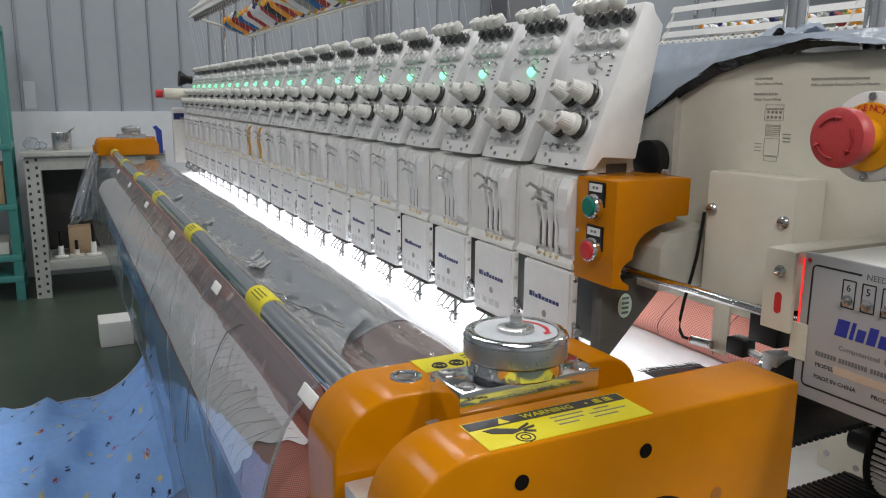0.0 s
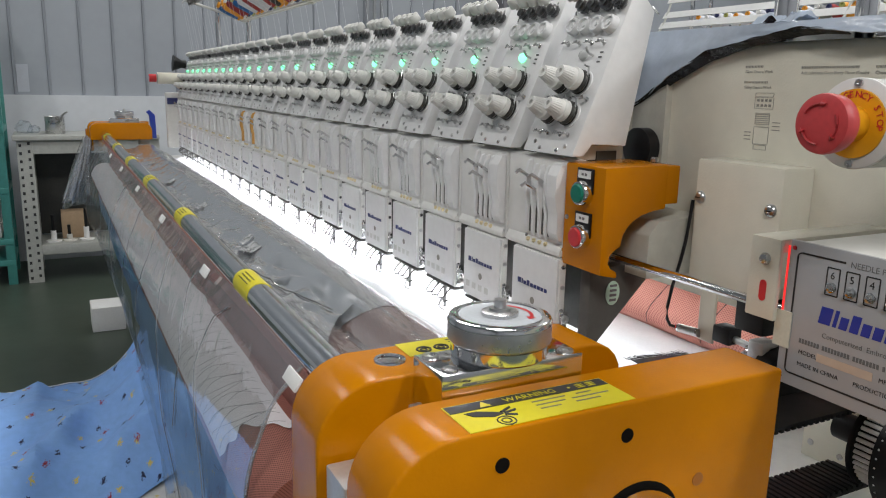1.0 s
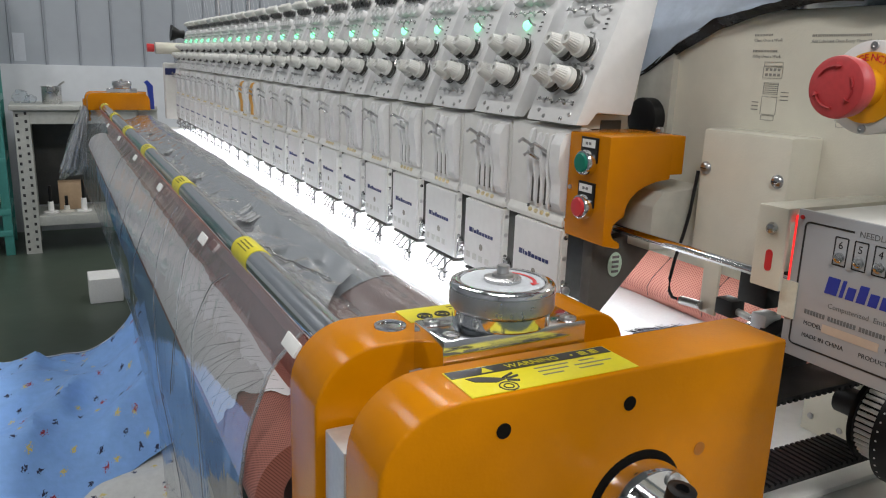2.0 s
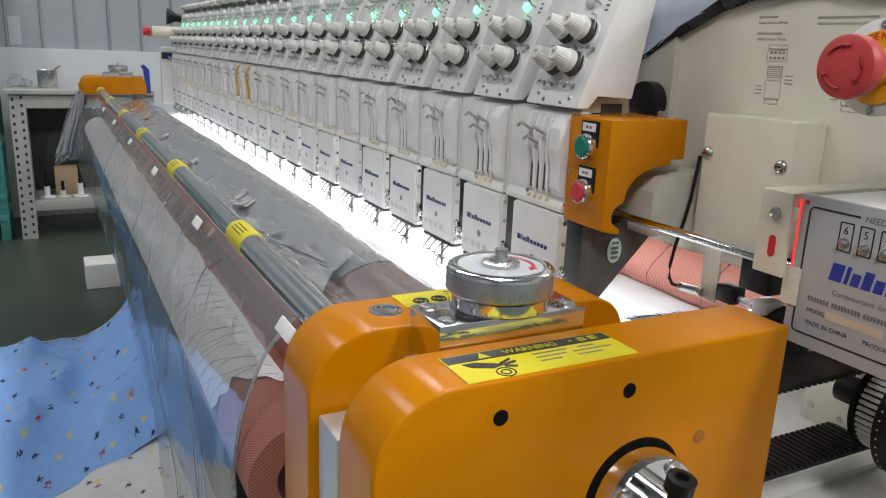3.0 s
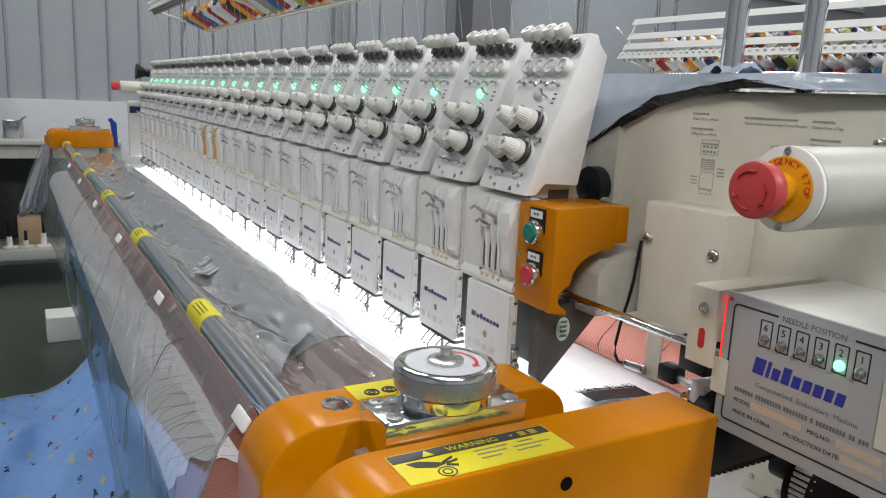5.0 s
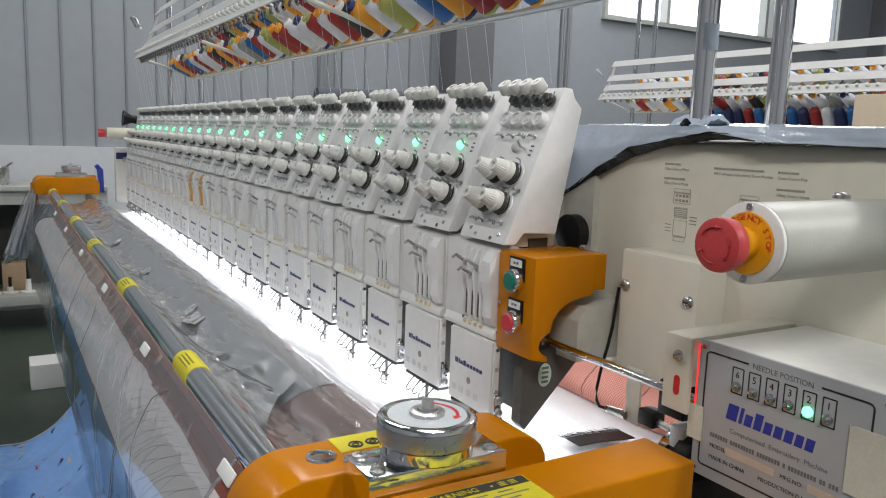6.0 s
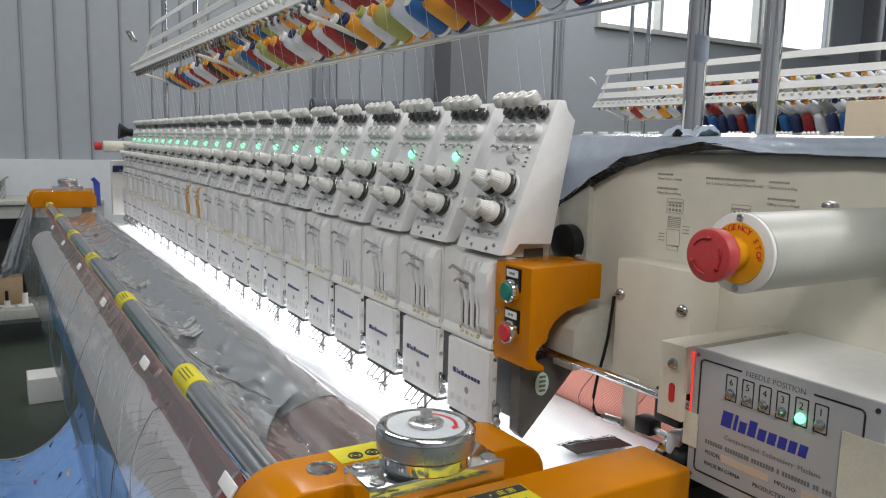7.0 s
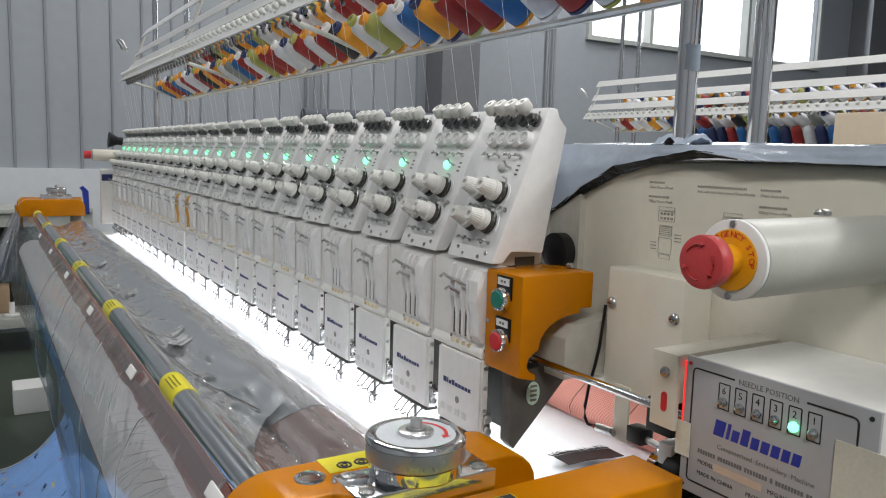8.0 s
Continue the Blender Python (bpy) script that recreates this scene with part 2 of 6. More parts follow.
def prism(bm, pts, axis, lo, hi, bevel=0.0, seg=2):
    """A closed outline carried along an axis. pts in the other two axes, in x, y, z order."""
    def at(p, h):
        return {"x": (h, p[0], p[1]), "y": (p[0], h, p[1]), "z": (p[0], p[1], h)}[axis]
    a = [bm.verts.new(at(p, lo)) for p in pts]
    b = [bm.verts.new(at(p, hi)) for p in pts]
    n = len(pts)
    fs = [bm.faces.new(a), bm.faces.new(b[::-1])]
    for i in range(n):
        fs.append(bm.faces.new((a[i], b[i], b[(i + 1) % n], a[(i + 1) % n])))
    bmesh.ops.recalc_face_normals(bm, faces=fs)
    if bevel:
        bmesh.ops.bevel(bm, geom=list({e for f in fs for e in f.edges}), offset=bevel, segments=seg, profile=0.6, affect="EDGES")
    return bm


def tube(bm, pts, r, n=8):
    """A bent wire or hose through the points."""
    pts = [Vector(p) for p in pts]
    rings = []
    for i, p in enumerate(pts):
        d = (pts[min(i + 1, len(pts) - 1)] - pts[max(i - 1, 0)]).normalized()
        q = d.to_track_quat("Z", "Y").to_matrix()
        rings.append([bm.verts.new(p + q @ Vector((r * math.cos(2 * math.pi * k / n), r * math.sin(2 * math.pi * k / n), 0))) for k in range(n)])
    for p, s in zip(rings, rings[1:]):
        for k in range(n):
            bm.faces.new((p[k], p[(k + 1) % n], s[(k + 1) % n], s[k]))
    bm.faces.new(rings[0][::-1])
    bm.faces.new(rings[-1])
    return bm


def sheet(bm, nu, nv, f, thick=0.0):
    """A bent sheet: f(u, v) with u, v from 0 to 1."""
    g = [[bm.verts.new(f(i / nu, j / nv)) for j in range(nv + 1)] for i in range(nu + 1)]
    for i in range(nu):
        for j in range(nv):
            bm.faces.new((g[i][j], g[i + 1][j], g[i + 1][j + 1], g[i][j + 1]))
    if thick:
        bmesh.ops.recalc_face_normals(bm, faces=bm.faces)
        bmesh.ops.solidify(bm, geom=list(bm.faces), thickness=thick)
    return bm


def arc(cx, cz, r, a0, a1, n=6):
    return [(cx + r * math.cos(radians(a0 + (a1 - a0) * i / n)), cz + r * math.sin(radians(a0 + (a1 - a0) * i / n))) for i in range(n + 1)]


def mesh_of(name, bm, material, smooth=40):
    me = bpy.data.meshes.new(name)
    bm.normal_update()
    bm.to_mesh(me)
    bm.free()
    me.materials.append(material)
    if smooth:
        me.polygons.foreach_set("use_smooth", [True] * len(me.polygons))
        me.set_sharp_from_angle(angle=radians(smooth))
    return me


def thing(name, at, label, category, group="", kind=""):
    ob = new(name)
    ob.location = at
    return tagged(ob, label, category, group, kind)


def part(name, bm, material, parent, label="", smooth=40):
    """One mesh object under a thing (its points given in the world) or under a part."""
    root = parent
    while root.parent:
        root = root.parent
    bmesh.ops.translate(bm, verts=bm.verts, vec=-Vector(root.location))
    ob = new(name, mesh_of(name, bm, material, smooth))
    ob.parent = parent
    return tagged(ob, label)


def piece(name, me, parent, at, rot=None):
    """An object of its own on a shared mesh, at a place of the world."""
    root = parent
    while root.parent:
        root = root.parent
    ob = new(name, me)
    ob.parent = parent
    ob.matrix_basis = Matrix.Translation(Vector(at) - Vector(root.location)) @ (rot or Matrix())
    return ob


def solo(name, bm, material, label, category, kind="", smooth=40, group=""):
    """A thing that is one mesh, its origin at its base."""
    xs = [v.co.copy() for v in bm.verts]
    o = Vector((sum(v.x for v in xs) / len(xs), sum(v.y for v in xs) / len(xs), min(v.z for v in xs)))
    bmesh.ops.translate(bm, verts=bm.verts, vec=-o)
    ob = new(name, mesh_of(name, bm, material, smooth))
    ob.location = o
    return tagged(ob, label, category, group, kind)


def B():
    return bmesh.new()


def letters(name, text, size, m, parent, material, depth=0.0004):
    """Raised or printed lettering as a mesh; m carries the text's plane into the world."""
    cu = bpy.data.curves.new(name, "FONT")
    cu.body, cu.size, cu.extrude, cu.align_x, cu.resolution_u = text, size, depth, "LEFT", 2
    ob = bpy.data.objects.new(name, cu)
    me = bpy.data.meshes.new_from_object(ob)
    bpy.data.objects.remove(ob)
    me.transform(m)
    root = parent
    while root.parent:
        root = root.parent
    me.transform(Matrix.Translation(-Vector(root.location)))
    me.materials.clear()
    me.materials.append(material)
    o = new(name, me)
    o.parent = parent
    return o


# writing on a face that looks to -x: reads from +y to -y
def on_x(x, y, z, rot=0):
    return Matrix.Translation((x, y, z)) @ Matrix(((0, 0, -1, 0), (-1, 0, 0, 0), (0, 1, 0, 0), (0, 0, 0, 1))) @ Matrix.Rotation(radians(rot), 4, "Z")


# writing on a top face: reads from -x to +x
def on_top(x, y, z, rot=0):
    return Matrix.Translation((x, y, z)) @ Matrix.Rotation(radians(rot), 4, "Z")


# ---- the workshop ----
WALL_Y = 5.9


def setting(name, bm, material, label, category, smooth=0):
    return solo(name, bm, material, label, category, "structure", smooth)


setting("floor", box(B(), -4.2, 12.2, -5.2, WALL_Y + 0.2, -0.15, 0.0), M["floor"], "dark green painted workshop floor, slightly glossy", "floor")
# unseen ceiling and walls added to close the room, darkened for chrome contrast
setting("ceiling", box(B(), -4.2, 12.2, -5.2, WALL_Y + 0.2, 5.0, 5.15), M["ceil"], "plain unseen workshop ceiling, darkened for chrome reflections", "ceiling")
setting("wall_west", box(B(), -4.2, -4.0, -5.0, WALL_Y, 0, 5.0), M["plainwall"], "plain unseen wall closing the workshop, darkened for chrome reflections", "wall")
setting("wall_east", box(B(), 12.0, 12.2, -5.0, WALL_Y, 0, 5.0), M["plainwall"], "plain unseen wall closing the workshop, darkened for chrome reflections", "wall")
setting("wall_south", box(B(), -4.2, 12.2, -5.2, -5.0, 0, 5.0), M["plainwall"], "plain unseen wall closing the workshop, darkened for chrome reflections", "wall")
# far wall: white dado below, grey panels above, a window band at the right
DADO, WX0, WX1, WZ0, WZ1 = 1.13, 5.30, 9.02, 2.53, 3.75
setting("dado_wall", box(B(), -4.2, 12.2, WALL_Y - 0.03, WALL_Y + 0.2, 0, DADO), M["dado"], "white painted masonry dado below the grey wall panels", "wall")
bm = B()
for x0, x1, z0, z1 in ((-4.2, WX0, DADO, 5.0), (WX1, 12.2, DADO, 5.0), (WX0, WX1, DADO, WZ0), (WX0, WX1, WZ1, 5.0)):
    box(bm, x0, x1, WALL_Y, WALL_Y + 0.2, z0, z1)
wall_n = setting("wall_north", bm, M["wall"], "grey ribbed sheet metal wall above a white dado", "wall")
# seam ribs darker than the sheet, their shadow put into the colour
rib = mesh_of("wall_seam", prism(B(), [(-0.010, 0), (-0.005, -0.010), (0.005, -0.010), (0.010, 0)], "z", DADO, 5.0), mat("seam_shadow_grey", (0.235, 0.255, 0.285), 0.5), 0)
xr = -3.9
while xr < 12:
    if xr < 3.4:
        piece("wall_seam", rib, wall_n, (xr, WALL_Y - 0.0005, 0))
    xr += 0.2065
win = thing("window_1", ((WX0 + WX1) / 2, WALL_Y, WZ0), "bright daylit strip window with a grey metal frame", "window", kind="structure")
bm = B()
box(bm, WX0 - 0.06, WX1 + 0.06, WALL_Y - 0.05, WALL_Y + 0.06, WZ0 - 0.045, WZ0)
box(bm, WX0 - 0.06, WX1 + 0.06, WALL_Y - 0.05, WALL_Y + 0.06, WZ1, WZ1 + 0.07)
for x in (WX0 - 0.03, WX0 + 0.82, WX0 + 2.38, WX0 + 2.52, WX1 + 0.03):
    box(bm, x - 0.022, x + 0.022, WALL_Y - 0.045, WALL_Y + 0.055, WZ0, WZ1)
part("window_frame", bm, mat("window_frame_grey", (0.42, 0.44, 0.43), 0.5), win, smooth=0)
part("pane", box(B(), WX0, WX1, WALL_Y + 0.06, WALL_Y + 0.07, WZ0, WZ1), M["glassw"], win, smooth=0)
bm = B()
for x0, x1 in ((3.42, 3.80), (9.75, 10.2)):
    box(bm, x0, x1, WALL_Y - 0.28, WALL_Y - 0.002, 0, 5.0)
setting("wall_column", bm, mat("column_grey", (0.15, 0.155, 0.17), 0.6, scale=2), "dark grey steel building column against the wall", "column")
bm = B()
for x in (2.30, 2.36, 2.42, 4.75, 4.82):
    rod(bm, (x, WALL_Y - 0.06, 0), (x, WALL_Y - 0.06, 5.0), 0.013, n=10)
setting("conduit", bm, mat("conduit_grey", (0.27, 0.285, 0.30), 0.45), "grey vertical conduit pipes on the wall", "pipe", 40)
bm = box(B(), -0.17, -0.10, WALL_Y - 0.004, WALL_Y - 0.0005, 1.15, 1.33)
solo("wall_notice", bm, mat("faded_paper", (0.46, 0.49, 0.54), 0.7), "white paper notice fixed to the grey wall", "notice", smooth=0)

# ---- the embroidery machine: one row of heads along y ----
PITCH, HEADS, Y0 = 0.1354, 23, 0.722
YE = Y0 + PITCH * HEADS
PB, PT = Vector((0.550, 0, 1.170)), Vector((0.630, 0, 1.365))      # foot and top of the sloping panel
UP = (PT - PB).normalized()
OUT = Vector((-UP.z, 0, UP.x))
PW = 0.105


def on_panel(u, v, d=0.0, y0=Y0):
    """A point of the panel: u along y, v up the slope, d out of it."""
    p = PB + UP * v + OUT * d
    return Vector((p.x, y0 + u, p.z))


def panel_rot():
    """Turns z into the panel's outward way."""
    return Matrix((Vector((UP.x, 0, UP.z)), Vector((0, 1, 0)), OUT)).transposed().to_4x4()


PR = panel_rot()


def turned(prof, n=20):
    return lathe(B(), (0, 0, 0), (0, 0, 1), prof, n)


def ribbed(prof, n=44):
    """A knob with flutes along its side."""
    bm = B()
    rings = []
    for h, r, flute in prof:
        rings.append([bm.verts.new((r * (1 - flute * (i % 2)) * math.cos(2 * math.pi * i / n), r * (1 - flute * (i % 2)) * math.sin(2 * math.pi * i / n), h)) for i in range(n)])
    for p, s in zip(rings, rings[1:]):
        for i in range(n):
            bm.faces.new((p[i], p[(i + 1) % n], s[(i + 1) % n], s[i]))
    bm.faces.new(rings[0][::-1])
    bm.faces.new(rings[-1])
    return bm


KN = dict(
    disc=mesh_of("tension_disc", turned([(0, 0.0125), (0.002, 0.0152), (0.0035, 0.012), (0.005, 0.0152), (0.007, 0.0142), (0.0095, 0.0142)]), M["darkmetal"]),
    plate=mesh_of("tension_washer", turned([(0, 0.0165), (0.0015, 0.0165), (0.002, 0.0155)]), M["white"]),
    knob=mesh_of("tension_knob", ribbed([(0.009, 0.0125, 0), (0.010, 0.0135, 0), (0.017, 0.0135, 0.0), (0.018, 0.0116, 0), (0.022, 0.0112, 0.0), (0.023, 0.0112, 0.11), (0.034, 0.0086, 0.11), (0.0360, 0.0074, 0), (0.0360, 0.0036, 0), (0.031, 0.003, 0)]), M["knob"]),
    topknob=mesh_of("thread_guide_knob", turned([(0, 0.004), (0.004, 0.004), (0.004, 0.0085), (0.006, 0.010), (0.017, 0.0095), (0.0185, 0.0082), (0.0185, 0.0035), (0.014, 0.003)]), M["knob"]),
    cup=mesh_of("thread_cup", turned([(0, 0.0112), (0.008, 0.0108), (0.010, 0.0095), (0.010, 0.0078), (0.007, 0.0072), (0.007, 0.003), (0.009, 0.003), (0.009, 0.001)]), M["white"]),
    eye=mesh_of("thread_eyelet", tube(tube(turned([(0, 0.0032), (0.0008, 0.0032), (0.001, 0.0013), (0.007, 0.0013), (0.0075, 0.0024), (0.0095, 0.0024), (0.010, 0.0012)], 10), [(0, 0.001, 0.006), (-0.002, 0.005, 0.008), (-0.001, 0.009, 0.006)], 0.0008, 5), [(0, 0, 0.004), (0.002, -0.004, 0.005)], 0.0008, 5), M["steel"]),
    swire=mesh_of("spring_wire", tube(B(), [(0.016, 0, 0), (0, 0, 0), (-0.002, 0.006, 0.005), (-0.006, 0.010, 0.003), (-0.009, 0.004, 0.006)], 0.0011, 6), M["steel"]),
    screw_big=mesh_of("clamp_screw", turned([(0, 0.0055), (0.003, 0.0052), (0.0035, 0.003), (0.001, 0.0025)], 12), M["steel"]),
    spring=mesh_of("guide_spring", turned([(0, 0.007), (0.003, 0.0085), (0.005, 0.0055), (0.008, 0.0085), (0.010, 0.0045), (0.013, 0.0065), (0.014, 0.003)], 14), M["pin"]),
    screw=mesh_of("screw", turned([(0, 0.0030), (0.0012, 0.0026), (0.0014, 0.0012), (0.0008, 0.001)], 10), M["steel"]),
    wire=mesh_of("check_spring", tube(B(), [(0.013 * math.cos(a * 0.5), 0.013 * math.sin(a * 0.5), 0.002 + 0.0004 * a) for a in range(0, 11)] + [(0.018, -0.010, 0.008), (0.020, -0.002, 0.009)], 0.0012, 6), M["steel"]),
    gold=mesh_of("brass_eyelet", turned([(0, 0.0030), (0.002, 0.0030), (0.003, 0.0024), (0.003, 0.0014), (0.0012, 0.0012)], 12), M["brass"]),
)


def make_head():
    y0 = Y0
    h = thing("embroidery_head", (0.60, y0, 0.94), "white embroidery head with thread tension knobs and a lit green lamp", "embroidery head", "row of embroidery heads")
    ys, ye = y0, y0 + PW
    # sloping tension case
    bm = prism(B(), [(PB.x, PB.z), (PT.x, PT.z), (PT.x + 0.014, PT.z - 0.001), (PT.x + 0.018, PT.z - 0.012), (0.661, 1.340), (0.630, 1.181), (0.580, 1.184), (0.568, 1.170)], "y", ys, ye, 0.003, 2)
    part("tension_case", bm, M["white"], h)
    part("case_foot", box(B(), 0.570, 0.64, ys + 0.016, ye - 0.002, 1.164, 1.182, 0.002), M["creamdark"], h)
    # raised collar of the top and the dark spring row behind the top knobs
    for i in range(4):
        u = 0.018 + i * 0.0235
        piece("thread_guide_knob", KN["topknob"], h, on_panel(u + 0.004, 0.197, 0.012), PR @ Matrix.Rotation(radians(30), 4, "Y") )
        piece("guide_spring", KN["spring"], h, on_panel(u - 0.006, 0.191, 0.001), PR)
        piece("thread_cup", KN["cup"], h, on_panel(u, 0.165, 0), PR)
        piece("thread_eyelet", KN["eye"], h, on_panel(u + 0.003, 0.143, 0), PR)
    for i in range(4):
        piece("spring_wire", KN["swire"], h, on_panel(0.012 + i * 0.0235, 0.188, 0.003), PR)
    # lamp and its switch
    piece("lamp", KN_LED, h, on_panel(0.050, 0.127, 0), PR)
    sw = B()
    tube(sw, [on_panel(0.033, 0.127, 0), on_panel(0.033, 0.127, 0.008), on_panel(0.031, 0.131, 0.015)], 0.0016, 8)
    part("toggle_switch", sw, M["steel"], h)
    bm = B()
    for k2 in range(3):
        a, b = on_panel(0.015, 0.118 + k2 * 0.006, 0.0002), on_panel(0.021, 0.121 + k2 * 0.006, 0.0006)
        box(bm, min(a.x, b.x), max(a.x, b.x) - 0.0012, a.y, b.y, a.z, b.z - 0.001)
    tagged(part("switch_marks", bm, M["greyink"], h, smooth=0), kind="stuff")
    # tension knobs: two rows of two
    for v in (0.091, 0.051):
        for u in (0.031, 0.067):
            c = on_panel(u, v, 0)
            piece("tension_washer", KN["plate"], h, c, PR)
            piece("tension_disc", KN["disc"], h, on_panel(u, v, 0.002), PR)
            piece("tension_knob", KN["knob"], h, on_panel(u, v, 0.002), PR)
            piece("check_spring", KN["wire"], h, on_panel(u, v, 0.0005), PR)
    for v, us in ((0.071, (0.012, 0.046, 0.080)), (0.026, (0.022, 0.038, 0.064, 0.080))):
        for u in us:
            piece("thread_eyelet", KN["eye"], h, on_panel(u, v, 0), PR)
    for u, v in ((0.020, 0.012), (0.034, 0.006), (0.070, 0.007), (0.084, 0.014)):
        piece("screw", KN["screw"], h, on_panel(u, v, 0), PR)
    # take-up lever case
    y0 = Y0 + 0.013
    tk = part("take_up_case", prism(B(), [(0.557, 1.046), (0.557, 1.164), (0.575, 1.166), (0.600, 1.160), (0.600, 1.046)], "y", y0 + 0.001, y0 + 0.132, 0.0015), M["case"], h)
    prof = [(0.5555, 1.160), (0.549, 1.158), (0.542, 1.146), (0.541, 1.120), (0.546, 1.098), (0.546, 1.075), (0.550, 1.066), (0.5555, 1.066)]
    shallow = [(0.5565, 1.160), (0.552, 1.158), (0.548, 1.146), (0.547, 1.120), (0.5505, 1.098), (0.5505, 1.075), (0.553, 1.066), (0.5565, 1.066)]
    for i, (a, b) in enumerate(((0.003, 0.023), (0.0335, 0.0385), (0.0475, 0.0525), (0.0615, 0.0665), (0.0755, 0.0815))):
        dz = 0 if i in (0, 4) else -0.004
        part("guard_fin", prism(B(), [(x, z + dz) for x, z in (shallow if i else prof)], "y", y0 + a, y0 + b, 0.0007), M["white"], tk)
    # dark wedges between the fins; the slots' shade is put into their colour
    for u0, u1 in ((0.0300, 0.0332), (0.0442, 0.0472), (0.0582, 0.0612), (0.0722, 0.0752)):
        slot = [(0.5575, 1.067), (0.5535, 1.067), (0.5535, 1.098), (0.5575, 1.116)]
        part("lever_slot", prism(B(), slot, "y", y0 + u0 + 0.0006, y0 + u1 - 0.0006), M["armgrey"], tk, smooth=0)
    for u, z in ((0.0425, 1.140), (0.0565, 1.128), (0.0705, 1.143)):
        part("take_up_lever", tube(B(), [(0.556, y0 + u, z - 0.01), (0.540, y0 + u, z), (0.534, y0 + u + 0.002, z + 0.004), (0.533, y0 + u + 0.008, z + 0.000)], 0.0023, 8), M["steel"], tk)
    bm = prism(B(), [(0.5568, 1.061), (0.552, 1.052), (0.552, 1.0462), (0.5568, 1.0462)], "y", y0 + 0.004, y0 + 0.128, 0.001)
    part("eyelet_ledge", bm, M["case"], tk)
    for i in range(4):
        piece("brass_eyelet", KN["gold"], tk, (0.5545, y0 + 0.036 + 0.013 * i, 1.0560), Matrix.Rotation(radians(-58), 4, "Y"))
    for u, z in ((0.006, 1.056), (0.010, 1.092), (0.083, 1.060)):
        piece("screw", KN["screw"], h, (0.5565, y0 + u, z), Matrix.Rotation(radians(-90), 4, "Y"))
    # needle case with its front plate, side rail and badge
    nc = part("needle_case", box(B(), 0.5525, 0.5615, y0 + 0.0005, y0 + 0.104, 0.942, 1.044, 0.0012), M["case"], h)
    part("front_plate", box(B(), 0.549, 0.5524, y0 + 0.002, y0 + 0.1025, 0.944, 1.043, 0.001), M["white"], nc)
    bm = B()
    yy = y0 + 0.088
    for w, up in ((0.0075, 0.0105), (0.0022, 0.0105), (0.0056, 0.0072), (0.0058, 0.0105), (0.0060, 0.0072), (0.0058, 0.0072), (0.0058, 0.0072), (0.0054, 0.0072), (0.0056, 0.0072)):
        box(bm, 0.5484, 0.5492, yy - w, yy, 0.9965, 0.9965 + up * 0.66)
        yy -= w + 0.0021
    part("badge", bm, M["navy"], nc, "blue maker's badge", smooth=0)
    part("number_disc", lathe(B(), (0.5492, y0 + 0.053, 0.9790), (-1, 0, 0), [(0, 0.0048), (0.0005, 0.0048)], 20), M["printink"], nc)
    bm = B()
    for i in range(4):
        box(bm, 0.5485, 0.5492, y0 + 0.030 + i * 0.018, y0 + 0.040 + i * 0.018, 0.957, 0.966)
    part("window_mark", bm, mat_mark, nc, smooth=0)
    for z in (1.034, 1.008, 0.978):
        piece("screw", KN["screw"], nc, (0.5570, y0 + 0.0004, z), Matrix.Rotation(radians(90), 4, "X"))
    part("rail_clamp", box(B(), 0.553, 0.5625, y0 - 0.006, y0 + 0.0004, 0.944, 0.978, 0.002), M["chrome"], nc)
    for z in (0.953, 0.969):
        piece("screw", KN["screw_big"], nc, (0.5577, y0 - 0.006, z), Matrix.Rotation(radians(90), 4, "X"))
    # dark arm behind, widened to fill the gaps between heads with painted shade
    part("arm", box(B(), 0.598, 0.628, y0 + 0.001, y0 + 0.1345, 0.945, 1.175), M["darkmetal"], h, smooth=0)
    # needle bars, presser foot and thread springs
    for i in range(4):
        part("needle_bar", rod(B(), (0.560, y0 + 0.026 + i * 0.017, 0.930), (0.560, y0 + 0.026 + i * 0.017, 0.945), 0.003, n=8), M["steel"], h)
    bm = box(B(), 0.553, 0.572, y0 + 0.004, y0 + 0.104, 0.936, 0.9405, 0.001)
    for i in range(4):
        y = y0 + 0.020 + i * 0.020
        tube(bm, [(0.556, y, 0.936), (0.549, y, 0.930), (0.544, y + 0.004, 0.919), (0.548, y + 0.009, 0.912), (0.554, y + 0.005, 0.915)], 0.0013, 6)
    part("thread_clamp", bm, M["darkmetal"], h)
    bm = rod(B(), (0.556, y0 + 0.040, 0.900), (0.556, y0 + 0.040, 0.938), 0.0028, n=10)
    tube(bm, [(0.556, y0 + 0.040, 0.914), (0.546, y0 + 0.038, 0.910), (0.546, y0 + 0.038, 0.900), (0.552, y0 + 0.034, 0.897), (0.560, y0 + 0.036, 0.897)], 0.0015, 6)
    tube(bm, [(0.556, y0 + 0.046, 0.914), (0.556, y0 + 0.055, 0.908), (0.553, y0 + 0.057, 0.897)], 0.0013, 6)
    part("presser_foot", bm, M["pin"], h)
    h.location.x = 0.595
    return h


mat_mark = mat("grey_print", (0.60, 0.60, 0.58), 0.6)
KN_LED = mesh_of("lamp", turned([(0, 0.0066), (0.003, 0.0063), (0.006, 0.0045), (0.0075, 0.001)], 16), M["led"])
head = make_head()
for i in range(1, HEADS):
    copy_thing(head, Matrix.Translation((0.595, Y0 + i * PITCH, 0.94)))
# the first head's lamp is out, and two heads carry orange fins
for o in head.children:
    if o.name.startswith("lamp"):
        o.data = o.data.copy()
        o.data.materials[0] = M["ledoff"]
head["label"] = "white embroidery head with tension knobs, its lamp unlit"

# beam behind the heads
beam = thing("machine_beam", (0.86, 2.3, 1.0), "long cream painted steel beam carrying the embroidery heads", "machine beam")
